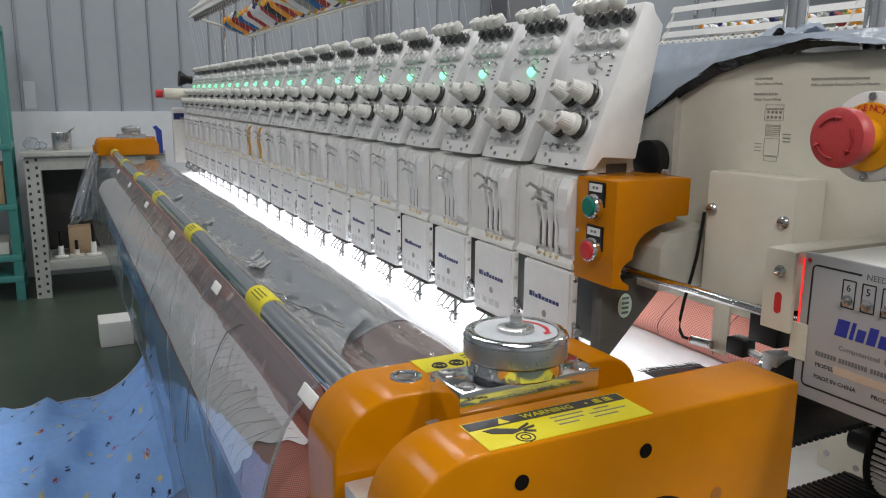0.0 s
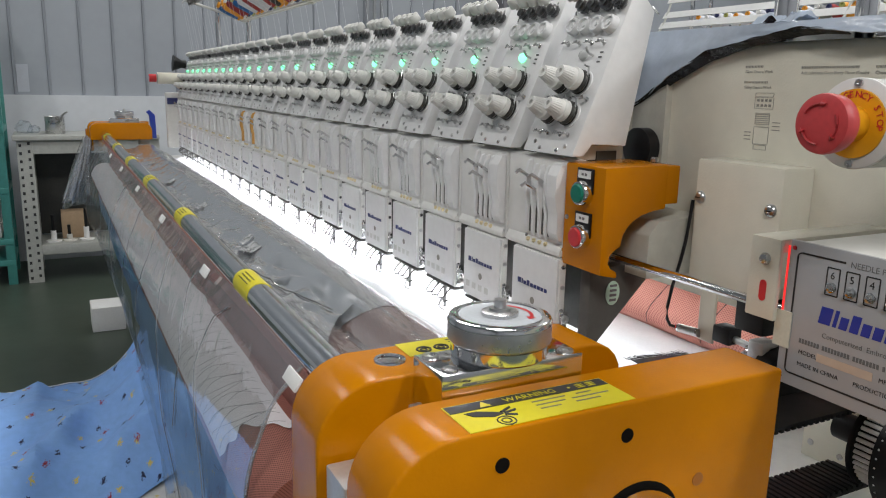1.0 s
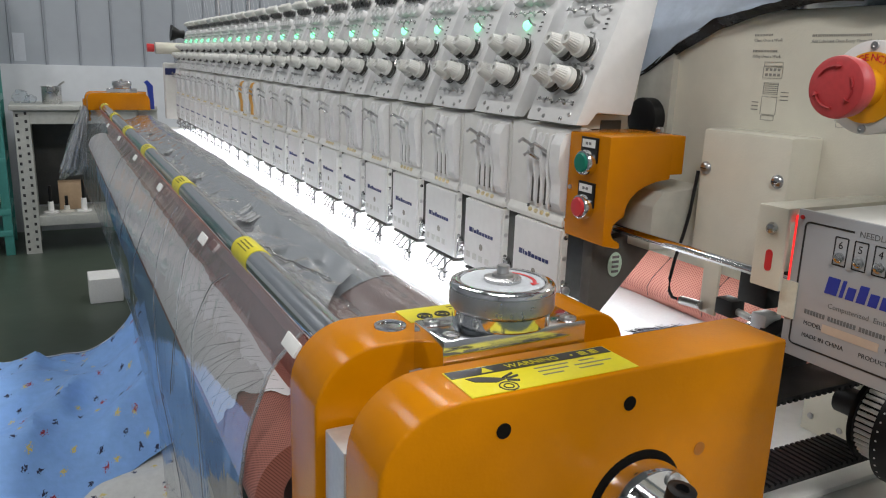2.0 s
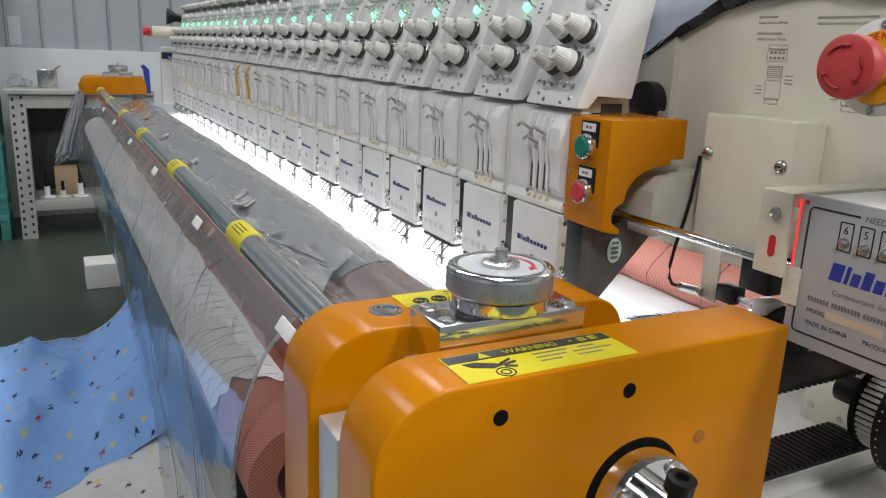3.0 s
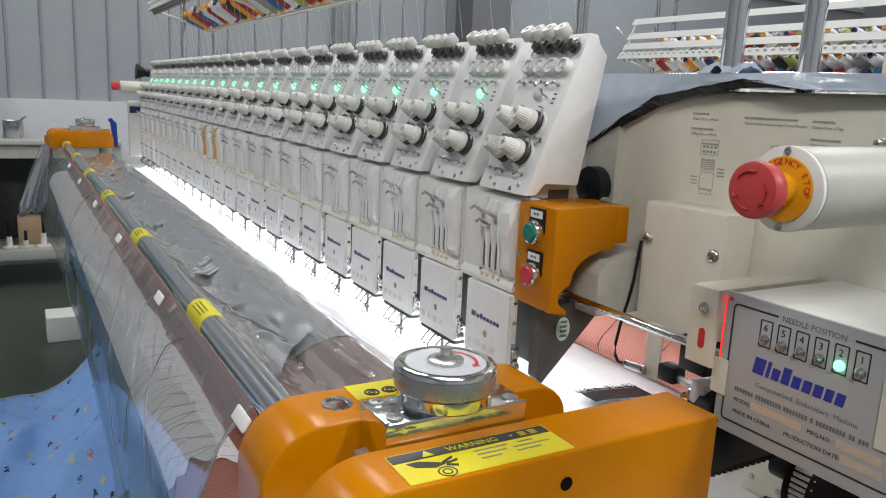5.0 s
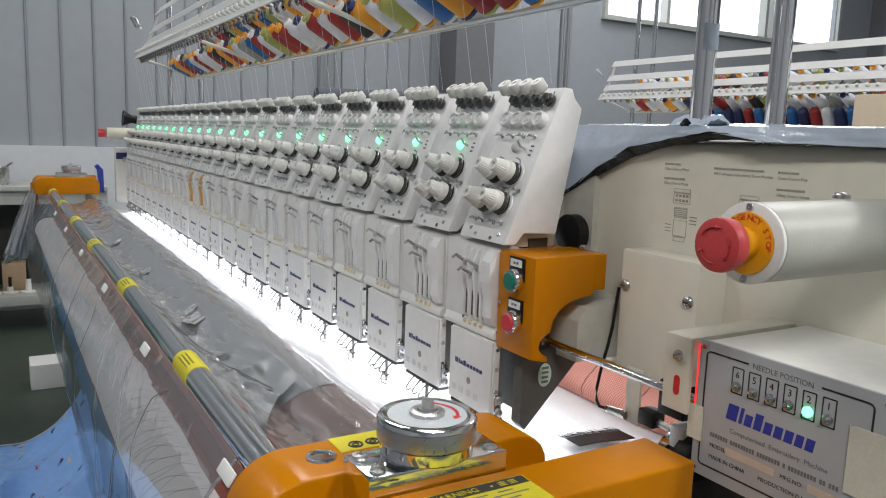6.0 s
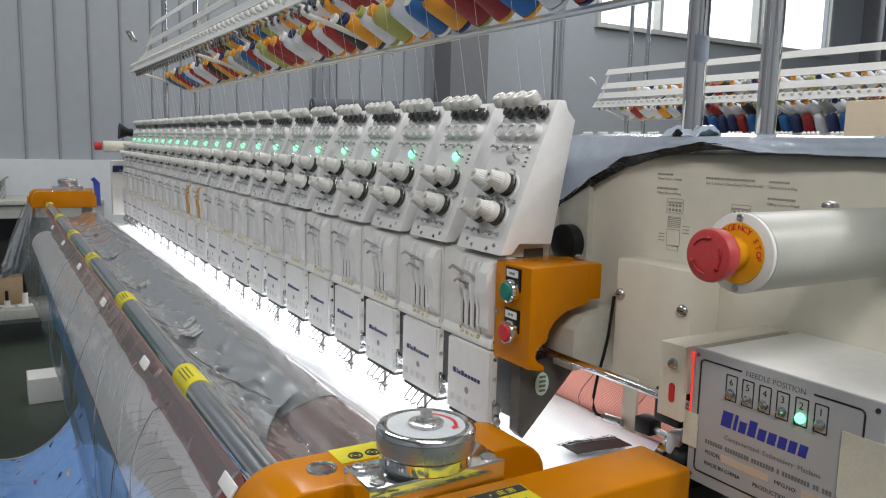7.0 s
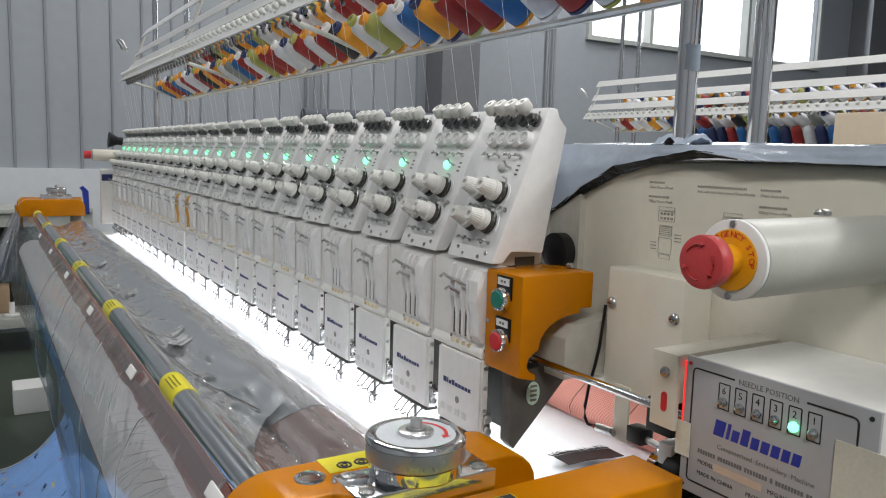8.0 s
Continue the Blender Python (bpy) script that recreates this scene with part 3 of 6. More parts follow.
part("beam_body", box(B(), 0.70, 1.02, 0.80, YE + 0.05, 1.02, 1.285, 0.012), M["cream"], beam)
part("end_cap", box(B(), 0.50, 0.70, YE + 0.01, YE + 0.05, 0.93, 1.19, 0.008), M["case"], beam)
part("end_badge", box(B(), 0.505, 0.56, YE + 0.004, YE + 0.009, 1.135, 1.165), M["navy"], beam, smooth=0)
# orange lever guards on two heads along the row
for i in (11, 12):
    y = Y0 + 0.013 + i * PITCH
    og = thing("orange_lever", (0.55, y + 0.06, 1.06), "orange thread lever in the slot of an embroidery head", "lever", "orange levers")
    part("lever_blade", prism(B(), [(0.5505, 1.160), (0.541, 1.156), (0.534, 1.140), (0.533, 1.115), (0.538, 1.095), (0.538, 1.066), (0.5505, 1.066)], "y", y + 0.0655, y + 0.0695, 0.001), mat("dull_orange_plastic", (0.62, 0.33, 0.08), 0.4), og)

# machine bed with the white quilt under the lamps
bed = thing("machine_bed", (0.8, 2.2, 0.0), "pale grey steel machine bed on legs", "machine table")
part("bed_top", box(B(), 0.46, 1.35, 0.64, YE + 0.25, 0.80, 0.872, 0.006), M["shelfgrey"], bed)
part("low_table", box(B(), 0.47, 1.35, 0.10, 0.635, 0.76, 0.815, 0.004), M["case"], bed)
for x in (0.55, 1.25):
    for y in (0.5, 2.2, YE):
        part("leg", box(B(), x - 0.04, x + 0.04, y - 0.04, y + 0.04, 0, 0.80, 0.004), M["creamdark"], bed)


def quilt_z(x, y):
    return 0.888 + 0.007 * noise.noise(Vector((x * 9, y * 4, 0))) + 0.004 * noise.noise(Vector((x * 26, y * 15, 3))) - 0.006 * math.exp(-((x - 0.502) / 0.006) ** 2) - 0.004 * math.exp(-((x - 0.527) / 0.008) ** 2)


qt = thing("quilt", (0.74, 2.2, 0.88), "white quilted wadding stretched under the needles, brightly lit", "fabric")
part("wadding", sheet(B(), 90, 190, lambda u, v: Vector((0.44 + u * 0.60, 0.66 + v * (YE - 0.72), quilt_z(0.44 + u * 0.6, 0.66 + v * 3.1))), 0.012), M["quilt"], qt)
part("rolled_edge", tube(B(), [(0.474 + 0.003 * noise.noise(Vector((i * 0.4, 0, 0))), 0.68 + i * (YE - 0.80) / 90, 0.897 + 0.003 * noise.noise(Vector((i * 0.3, 4, 0)))) for i in range(91)], 0.009, 8), M["sheet"], qt, "soft rolled edge")

# ---- film covered roll, chrome pipe, lower cloth roll ----
RY0, RY1 = 0.635, YE - 0.10


def roll_r(a, y):
    return 0.0685 + 0.0055 * min(1.0, y * 2.2) + min(1.0, 0.1 + y) * 0.0045 * noise.noise(Vector((math.cos(a) * 2, math.sin(a) * 2, y * 3.0))) + min(1.0, 0.3 + y) * 0.002 * noise.noise(Vector((math.cos(a) * 5 + 4, math.sin(a) * 5, y * 9))) + 0.0035 * min(1.0, y) * max(0.0, 0.35 - abs(noise.noise(Vector((math.cos(a) * 4 + y * 3, math.sin(a) * 4 - y * 2, y * 7))))) / 0.35


fr = thing("fabric_roll", (0.385, 2.2, 0.885), "thick roll of brown net fabric wrapped in clear grey film", "fabric roll")
bm = rod(B(), (0.385, RY0, 0.885), (0.385, RY1, 0.885), 0.0665, n=48)
part("net_fabric", bm, M["brownnet"], fr)
bm = sheet(B(), 64, 480, lambda u, v: Vector((0.385 + roll_r(6.2832 * u, v * 3.2) * math.cos(6.2832 * u), RY0 + 0.30 + 0.02 * math.sin(6.2832 * u * 2 + 1) * (1 - v) + v * (RY1 - RY0 - 0.315), 0.885 + roll_r(6.2832 * u, v * 3.2) * math.sin(6.2832 * u))))
end = sheet(B(), 48, 24, lambda u, v: Vector((0.385 + (0.0678 + 0.0010 * noise.noise(Vector((u * 14, v * 5, 3)))) * math.cos(6.2832 * u), RY0 + 0.004 + 0.33 * v, 0.885 + (0.0678 + 0.0010 * noise.noise(Vector((u * 14, v * 5, 3)))) * math.sin(6.2832 * u))))
NETFILM = film_mat("net_film", (0.42, 0.40, 0.40), 0.20, rough=0.12, bump=0.3, bscale=20, gloss=0.4, ior=1.3)
part("clear_end", end, NETFILM, fr, "clear glossy film over the bare net")
part("film_wrap", bm, M["rollfilm"], fr, "clear grey plastic film wrap")


def drape_over(u, v):
    # loose film between the roll and the pipe
    y = 0.655 + 0.285 * (1 - u ** 2.3) * (1 - v) + v * (RY1 - 0.675)
    x = 0.362 - 0.120 * u
    z = 0.9615 + 0.008 * u - 0.030 * math.sin(math.pi * u) + (1 - (1 - u) ** 2) * 0.004 * noise.noise(Vector((x * 30, y * 7, 1))) + 0.003 * noise.noise(Vector((x * 60, y * 20, 5))) + 0.005 * math.sin(math.pi * u) * max(0.0, 0.3 - abs(noise.noise(Vector((x * 22 + y * 4, y * 9 - x * 12, 2))))) / 0.3
    return Vector((x, y, z))


part("film_drape", sheet(B(), 24, 360, drape_over), M["rollfilm"], fr, "loose grey film sagging between roll and pipe")
part("net_drape", sheet(B(), 16, 30, lambda u, v: Vector((0.385 - 0.112 * u, 0.648 + 0.32 * v, 0.9505 - 0.004 * u - 0.024 * math.sin(math.pi * u) + 0.0025 * noise.noise(Vector((u * 6, v * 20, 2))))), 0.001), M["brownnet"], fr, "bare brown net beyond the film")
part("net_cover", sheet(B(), 20, 40, lambda u, v: Vector((0.385 - 0.112 * u, 0.647 + 0.325 * v, 0.9535 - 0.004 * u - 0.024 * math.sin(math.pi * u) + 0.0025 * noise.noise(Vector((u * 6, v * 20, 2))) + 0.0012 * math.sin(u * 60 + v * 9)))), NETFILM, fr, "pleated clear film over the net")
for k, (u0, u1, v0, v1) in enumerate(((0.25, 0.8, 0.012, 0.23), (0.6, 0.95, 0.20, 0.36), (0.5, 0.92, 0.34, 0.50), (0.55, 0.9, 0.52, 0.70))):
    pts = [drape_over(u0 + (u1 - u0) * (i / 24) ** 0.8, v0 + (v1 - v0) * i / 24) + Vector((0, 0, 0.002)) for i in range(25)]
    part("film_seam", tube(B(), pts, 0.0007, 5), M["ink"], fr, "thin dark film edge")

PZ1 = 1.004
pipe = thing("chrome_pipe", (0.219, 2.2, 0.99), "long polished chrome pipe with yellow warning tapes", "pipe")
part("tube", rod(B(), (0.219, 0.60, 0.99), (0.219, YE - 0.06, PZ1), 0.0165, n=32), M["satin"], pipe)
for y in (0.938, 1.465, 2.00, 2.50, 3.02, 3.53):
    zc = 0.99 + (PZ1 - 0.99) * (y - 0.6) / (YE - 0.66)
    yt = part("warning_tape", lathe(B(), (0.219, y - 0.040, zc), (0, 1, 0), [(0, 0.0167), (0, 0.0171), (0.078, 0.0171), (0.078, 0.0167)], 32), M["yellow"], pipe)
    bm = B()
    for k in range(6):
        for a in range(3):
            an = radians(100 + a * 16)
            c = Vector((0.219 + 0.0172 * math.cos(an), 0, zc + 0.0172 * math.sin(an)))
            box(bm, c.x - 0.001, c.x + 0.001, y - 0.022 + k * 0.008, y - 0.018 + k * 0.008, c.z - 0.0004, c.z + 0.0004)
    part("tape_print", bm, M["ink"], yt, smooth=0)

lr = thing("cloth_roll", (0.210, 2.2, 0.82), "roll of red net cloth with a white cloth strip over it", "fabric roll")
part("net_cloth", rod(B(), (0.210, 0.66, 0.82), (0.210, RY1, 0.82), 0.058, n=40), M["netcloth"], lr)


def strip(u, v):
    a = radians(80 + 94 * u + (1 - u) * (7 * noise.noise(Vector((v * 26, 0, 3))) + 3 * noise.noise(Vector((v * 90, 0, 8)))))
    y = 0.825 + v * (RY1 - 0.845)
    if v < 0.02:
        y += 0.035 * noise.noise(Vector((u * 5, 0, 7))) - 0.06 * (1 - u)
    r = 0.0605 + 0.0016 * noise.noise(Vector((u * 3, y * 6, 1)))
    return Vector((0.210 + r * math.cos(a), y, 0.82 + r * math.sin(a)))


part("white_strip", sheet(B(), 24, 120, strip), M["sheet"], lr, "wrinkled white cloth strip")
# net cloth rising from the roll to the pipe
part("rising_net", sheet(B(), 8, 90, lambda u, v: Vector((0.236 - 0.022 * u - 0.003 * math.sin(v * 40) * u * (1 - u), 0.66 + v * (RY1 - 0.68), 0.872 + 0.110 * u + 0.014 * u * v)), 0.001), M["netcloth"], lr)
part("selvage", sheet(B(), 3, 90, lambda u, v: Vector((0.2165 - 0.012 * u, 0.66 + v * (RY1 - 0.68), 0.945 + 0.036 * u + 0.014 * v + 0.004 * math.sin(v * 23) * (1 - u))), 0.001), M["selvage"], lr, "paler pink selvage of the net")
bm = B()
for k in range(26):
    pts = []
    for q in range(15):
        an = radians(88 + q * 5.5)
        pts.append((0.210 + 0.0622 * math.cos(an), 0.79 + (k // 2) * 0.034 + (0.075 if k % 2 else -0.02) * (q / 14 if k % 2 else 1 - q / 14) + 0.006 * math.sin(q * 0.5 + k), 0.82 + 0.0622 * math.sin(an)))
    tube(bm, pts, 0.00022, 4)
tagged(part("loose_stitches", bm, M["greyink"], lr, "loose grey stitching lines"), "loose grey stitching lines", kind="stuff")

# clear film hanging from the pipe over the front, with clips
fl = thing("clear_film_cover", (0.15, 2.2, 0.1), "clear plastic film cover clipped to the pipe and hanging down", "plastic cover")


def tuck(y, z):
    """How far the film and the cloth behind it draw in under the roll, more towards the far end."""
    return float(np.interp(z, (0.0, 0.20, 0.41, 0.67), (0.185, 0.095, 0.080, 0.0))) * max(0.0, min(1.0, (y - 0.7) / 3.1)) ** 0.7


def hang(u, v):
    y = 0.665 + v * (YE - 0.62)
    pr = [(0.203, 0.985), (0.176, 0.95), (0.153, 0.88), (0.145, 0.82), (0.146, 0.72), (0.148, 0.60), (0.150, 0.45), (0.151, 0.30), (0.151, 0.16), (0.150, 0.03)]
    f = u * (len(pr) - 1)
    i = min(int(f), len(pr) - 2)
    t = f - i
    x, z = [pr[i][k] * (1 - t) + pr[i + 1][k] * t for k in (0, 1)]
    x += tuck(y, z) - 0.035 * v * math.exp(-((z - 0.72) / 0.17) ** 2)
    w = min(1, u * 1.2) * 0.6
    x += w * (0.022 * noise.noise(Vector((y * 2.1, u * 1.2, 2))) + 0.008 * noise.noise(Vector((y * 8, u * 2, 5))))
    y += 0.10 * u * (1 - v) + w * 0.02 * noise.noise(Vector((y * 3, u * 3, 9)))
    return Vector((x, y, z))


part("film_sheet", sheet(B(), 30, 130, hang), M["film"], fl)
bm = tube(B(), [hang(i / 24, 0) + Vector((-0.001, 0, 0)) for i in range(25)], 0.0022, 6)
part("film_hem", bm, M["hem"], fl)
for i in range(6):
    y = YE - 0.06 + i * 0.03

    def end_strip(u, v, y=y, i=i):
        gather = 0.25 + 0.75 * v
        x = 0.150 - 0.085 * v + gather * (0.085 * (u - 0.35) + 0.018 * math.sin(u * 15 + i * 2) + 0.02 * noise.noise(Vector((u * 3, v * 2, y * 20))))
        return Vector((x, y + 0.03 * u + 0.022 * math.cos(u * 15 + i) * gather, 0.985 - (0.27 + 0.02 * (i % 3)) * v - 0.02 * noise.noise(Vector((u * 4, 0, y * 30)))))
    part("film_end", sheet(B(), 28, 16, end_strip), M["filmend"], fl)
for k, (v, a, b) in enumerate(((0.085, 0.05, 0.62), (0.14, 0.03, 0.45), (0.21, 0.03, 0.9), (0.29, 0.02, 0.5), (0.38, 0.06, 0.7), (0.50, 0.03, 0.6))):
    pts = [hang(a + (b - a) * i / 20, v + 0.012 * math.sin(i * 0.30 + k)) + Vector((-0.0015, 0, 0)) for i in range(21)]
    part("film_crease", tube(B(), pts, 0.0007, 5), M["hem"], fl)
SCRAP = film_mat("hazy_tape", (0.80, 0.82, 0.84), 0.55, rough=0.15, bump=0.5, bscale=40, gloss=1.0, ior=1.45)
clip = mesh_of("clip", box(B(), -0.007, 0.007, -0.020, 0.020, -0.001, 0.002, 0.001), M["paper"])
for y in (0.650, 1.10, 1.565, 2.03, 2.5, 2.95):
    piece("clip", clip, fl, (0.188, y, 0.980), Matrix.Rotation(radians(-58), 4, "Y"))
for k, (y, x, w, l) in enumerate(((0.715, 0.313, 0.016, 0.040), (1.40, 0.318, 0.018, 0.055), (1.47, 0.330, 0.012, 0.030), (1.93, 0.322, 0.014, 0.045), (2.45, 0.322, 0.012, 0.04), (3.0, 0.322, 0.012, 0.04))):
    def scrap(u, v, y=y, x=x, w=w, l=l, k=k):
        p = Vector((x + w * (u - 0.5) * 2 + 0.006 * noise.noise(Vector((v * 4, k, 0))), y + l * (v - 0.5) + 0.012 * (u - 0.5), 0.0))
        p.z = drape_over(min(1, max(0, (0.362 - p.x) / 0.12)), 0.2).z + 0.006 + 0.003 * noise.noise(Vector((u * 3, v * 4, k * 3)))
        return p
    part("tape_scrap", sheet(B(), 6, 8, scrap, 0.0006), SCRAP, fl, "crumpled white tape scrap")

def knurled(cx, cy):
    """Steel with a diamond knurl round an upright axis."""
    m = mat("knurled_steel", (0.62, 0.63, 0.65), 0.3, 1.0, vary=0.04, scale=60)
    nt = m.node_tree
    tc = nt.nodes.new("ShaderNodeTexCoord")
    sub = nt.nodes.new("ShaderNodeVectorMath")
    sub.operation = "SUBTRACT"
    sub.inputs[1].default_value = (cx, cy, 0)
    nt.links.new(tc.outputs["Object"], sub.inputs[0])
    sp = nt.nodes.new("ShaderNodeSeparateXYZ")
    nt.links.new(sub.outputs[0], sp.inputs[0])

    def op(kind, a, b=None):
        n = nt.nodes.new("ShaderNodeMath")
        n.operation = kind
        for i, v in enumerate((a, b)):
            if isinstance(v, float):
                n.inputs[i].default_value = v
            elif v is not None:
                nt.links.new(v, n.inputs[i])
        return n.outputs[0]
    turn = op("MULTIPLY", op("ARCTAN2", sp.outputs[1], sp.outputs[0]), 150.0)
    rise = op("MULTIPLY", sp.outputs[2], 3500.0)
    h = op("MULTIPLY", op("SINE", op("ADD", turn, rise)), op("SINE", op("SUBTRACT", turn, rise)))
    bp = nt.nodes.new("ShaderNodeBump")
    bp.inputs["Strength"].default_value, bp.inputs["Distance"].default_value = 0.15, 0.0002
    nt.links.new(h, bp.inputs["Height"])
    nt.links.new(bp.outputs[0], nt.nodes["Principled BSDF"].inputs["Normal"])
    return m


# ---- orange roller brackets ----
def bracket(yf, far=False):
    s = 1 if not far else -1
    xr1, xr2 = (0.541, 0.466) if not far else (0.425, 0.425)
    zb = 0.62 if not far else 0.945
    b = thing("roller_bracket", (0.36, yf, 0.62), "orange enamelled roller bracket with a chrome dial on top", "roller bracket")

    def yy(a, c):
        p, q = yf + s * a, yf + s * c
        return min(p, q), max(p, q)
    # front arm: big rounded plate with a round opening
    front = [(0.1735 if not far else 0.158, zb)] + arc(0.2305 if not far else 0.188, 0.964 if not far else 0.991, 0.057 if not far else 0.03, 180, 90, 12) + [(xr1, 1.021), (xr1, zb)]
    cy = (0.390, 0.905)
    bm = prism(B(), front, "y", *yy(0, 0.062), 0.003, 3)
    arm = part("front_arm", bm, M["orange"], b)
    back = [(0.169 if not far else 0.162, zb)] + arc(0.222 if not far else 0.192, 0.968 if not far else 0.991, 0.053 if not far else 0.03, 180, 90, 12) + arc(xr2 - 0.035, 0.986, 0.035, 90, 0, 5) + [(xr2, zb)]
    part("back_arm", prism(B(), back, "y", *yy(0.116, 0.187), 0.003, 3), M["orange"], b)
    part("web", prism(B(), [(0.246, zb + 0.04), (0.246, 0.9965), (0.400, 0.9965), (0.400, zb + 0.04)], "y", *yy(0.0625, 0.1155), 0.002), M["alu"], b)
    part("inner_block", box(B(), 0.1745, 0.2455, *yy(0.068, 0.110), zb, 0.962 if not far else 0.990, 0.002), M["alu"], b)
    part("mirror_plate", box(B(), 0.250, 0.379, *yy(0.0635, 0.1150), 0.997, 1.0380, 0.0015), M["chrome"], b)
    for x, a in ((0.261, 0.073), (0.261, 0.106), (0.368, 0.073), (0.368, 0.106)):
        part("bolt", lathe(B(), (x, yf + s * a, 1.0375), (0, 0, 1), [(0, 0.007), (0.002, 0.0065), (0.0022, 0.0035), (0.0008, 0.003)], 16), M["steel"], b)
    dx, dy = 0.3165, yf + s * 0.0935
    d = part("dial_base", lathe(B(), (dx, dy, 1.0380), (0, 0, 1), [(0, 0.0380), (0.0015, 0.0395), (0.0105, 0.0395), (0.0117, 0.037)], 48), M["chrome"], b)
    part("dial_knob", lathe(B(), (dx, dy, 1.0495), (0, 0, 1), [(0, 0.040), (0.002, 0.0422), (0.0155, 0.0422), (0.0180, 0.0415), (0.0195, 0.038), (0.0197, 0.034), (0.0185, 0.0335)], 64), knurled(dx - 0.36, dy - yf), d)
    part("dial_rim", lathe(B(), (dx, dy, 1.0655), (0, 0, 1), [(0, 0.0425), (0.0015, 0.0425), (0.004, 0.0411), (0.0052, 0.0378), (0.0052, 0.0342), (0.0035, 0.0338)], 64), M["chrome"], d)
    part("dial_face", lathe(B(), (dx, dy, 1.0692), (0, 0, 1), [(0, 0.0335), (0.0006, 0.0335)], 48), mat("dial_card", (0.56, 0.59, 0.63), 0.16, vary=0.08, scale=60), d)
    bm = sheet(B(), 12, 1, lambda u, v: Vector((dx + (0.024 + 0.003 * v) * math.cos(radians(-40 + 95 * u)), dy + (0.024 + 0.003 * v) * math.sin(radians(-40 + 95 * u)), 1.0701)))
    bm.verts.ensure_lookup_table()
    a0 = radians(-50)
    vs = [bm.verts.new((dx + r * math.cos(a), dy + r * math.sin(a), 1.0701)) for r, a in ((0.0215, radians(-40)), (0.0295, radians(-40)), (0.0255, a0 - 0.1))]
    bm.faces.new(vs)
    part("dial_arrow", bm, M["red"], d, smooth=0)
    bm = lathe(B(), (dx, dy, 1.0696), (0, 0, 1), [(0, 0.015), (0.003, 0.015), (0.004, 0.012), (0.004, 0.009), (0.006, 0.0085), (0.006, 0.005), (0.013, 0.005), (0.013, 0.0035)], 24)
    part("dial_stud", bm, M["steel"], d)
    part("plug", lathe(B(), (0.246, yf + s * 0.153, 1.0208), (0, 0, 1), [(0, 0.014), (0.0016, 0.0135), (0.0018, 0.0105), (0.0004, 0.010)], 28), M["chrome"], b)
    if far:
        part("side_arm", box(B(), 0.150, 0.180, *yy(-0.03, 0.03), 0.885, 0.985, 0.004), M["orange"], b)
    if not far:
        # dark screw holes with rims, and the round opening with its clamp ring
        # flat discs: the shade inside each hole is put into their colour
        for x, z, m in ((0.265, 0.994, "ink"), (0.375, 0.994, "ink"), (0.453, 0.940, "amber")):
            part("screw_hole", lathe(B(), (x, yf - 0.0006, z), (0, 1, 0), [(0, 0.0058), (0.0005, 0.0058), (0.0006, 0.0052)], 20), M["recess"] if m == "ink" else ORANGE_DARK, b)
        part("opening", lathe(B(), (cy[0], yf - 0.0012, cy[1]), (0, 1, 0), [(0, 0.046), (0.001, 0.047)], 48), M["recess"], b)
        ring = part("clamp_ring", lathe(B(), (cy[0], yf - 0.022, cy[1]), (0, 1, 0), [(0, 0.024), (0, 0.040), (0.003, 0.042), (0.020, 0.042), (0.0205, 0.024)], 48), M["chrome"], b)
        for an in (65, 150, 215, 330):
            c = (cy[0] + 0.034 * math.cos(radians(an)), yf - 0.026, cy[1] + 0.034 * math.sin(radians(an)))
            part("clamp_screw", lathe(B(), c, (0, 1, 0), [(0, 0.003), (0.002, 0.003), (0.002, 0.0065), (0.006, 0.007)][::1], 14), M["steel"], ring)
        part("shaft", rod(B(), (cy[0] + 0.004, yf - 0.09, cy[1] - 0.004), (cy[0] + 0.004, yf - 0.02, cy[1] - 0.004), 0.0235, n=32), M["chrome"], b)
        part("shaft_knob", lathe(B(), (cy[0] - 0.012, yf - 0.052, cy[1] + 0.022), (0.03, -0.16, 0.95), [(0, 0.006), (0.014, 0.006), (0.016, 0.0105), (0.026, 0.0105), (0.027, 0.008), (0.027, 0.005), (0.022, 0.005)], 20), M["black"], b)
        # warning label on the top of the front arm
        z = 1.0215
        lab = part("warning_label", box(B(), 0.252, 0.394, yf + 0.006, yf + 0.050, z - 0.0004, z + 0.0002), M["yellow"], b, "yellow warning label with a black header", smooth=0)
        part("label_header", box(B(), 0.253, 0.393, yf + 0.037, yf + 0.049, z + 0.0002, z + 0.0005), M["ink"], lab, smooth=0)
        letters("label_word", "WARNING", 0.0095, on_top(0.300, yf + 0.0395, z + 0.0005), lab, M["yellow"], 0.0002)
        bm = B()
        box(bm, 0.358, 0.360, yf + 0.0415, yf + 0.0435, z + 0.0005, z + 0.0008)
        for x in (0.366, 0.376):
            for a, c, e, g in ((0, 0.007, 0.0395, 0.0405), (0, 0.007, 0.0445, 0.0455), (0, 0.007, 0.042, 0.043), (0.003, 0.004, 0.0395, 0.0465)):
                box(bm, x + a, x + c, yf + e, yf + g, z + 0.0005, z + 0.0008)
        tagged(part("label_sign", bm, M["yellow"], lab, smooth=0), kind="stuff")
        bm = B()
        vs = [bm.verts.new(p) for p in ((0.278, yf + 0.0385, z + 0.0007), (0.288, yf + 0.0385, z + 0.0007), (0.283, yf + 0.0475, z + 0.0007))]
        bm.faces.new(vs)
        part("label_triangle", bm, M["yellow"], lab, smooth=0)
        bm = B()
        prism(bm, [(0.262, yf + 0.034), (0.272, yf + 0.034), (0.284, yf + 0.028), (0.290, yf + 0.024), (0.280, yf + 0.021), (0.266, yf + 0.027)], "z", z + 0.0002, z + 0.0006)
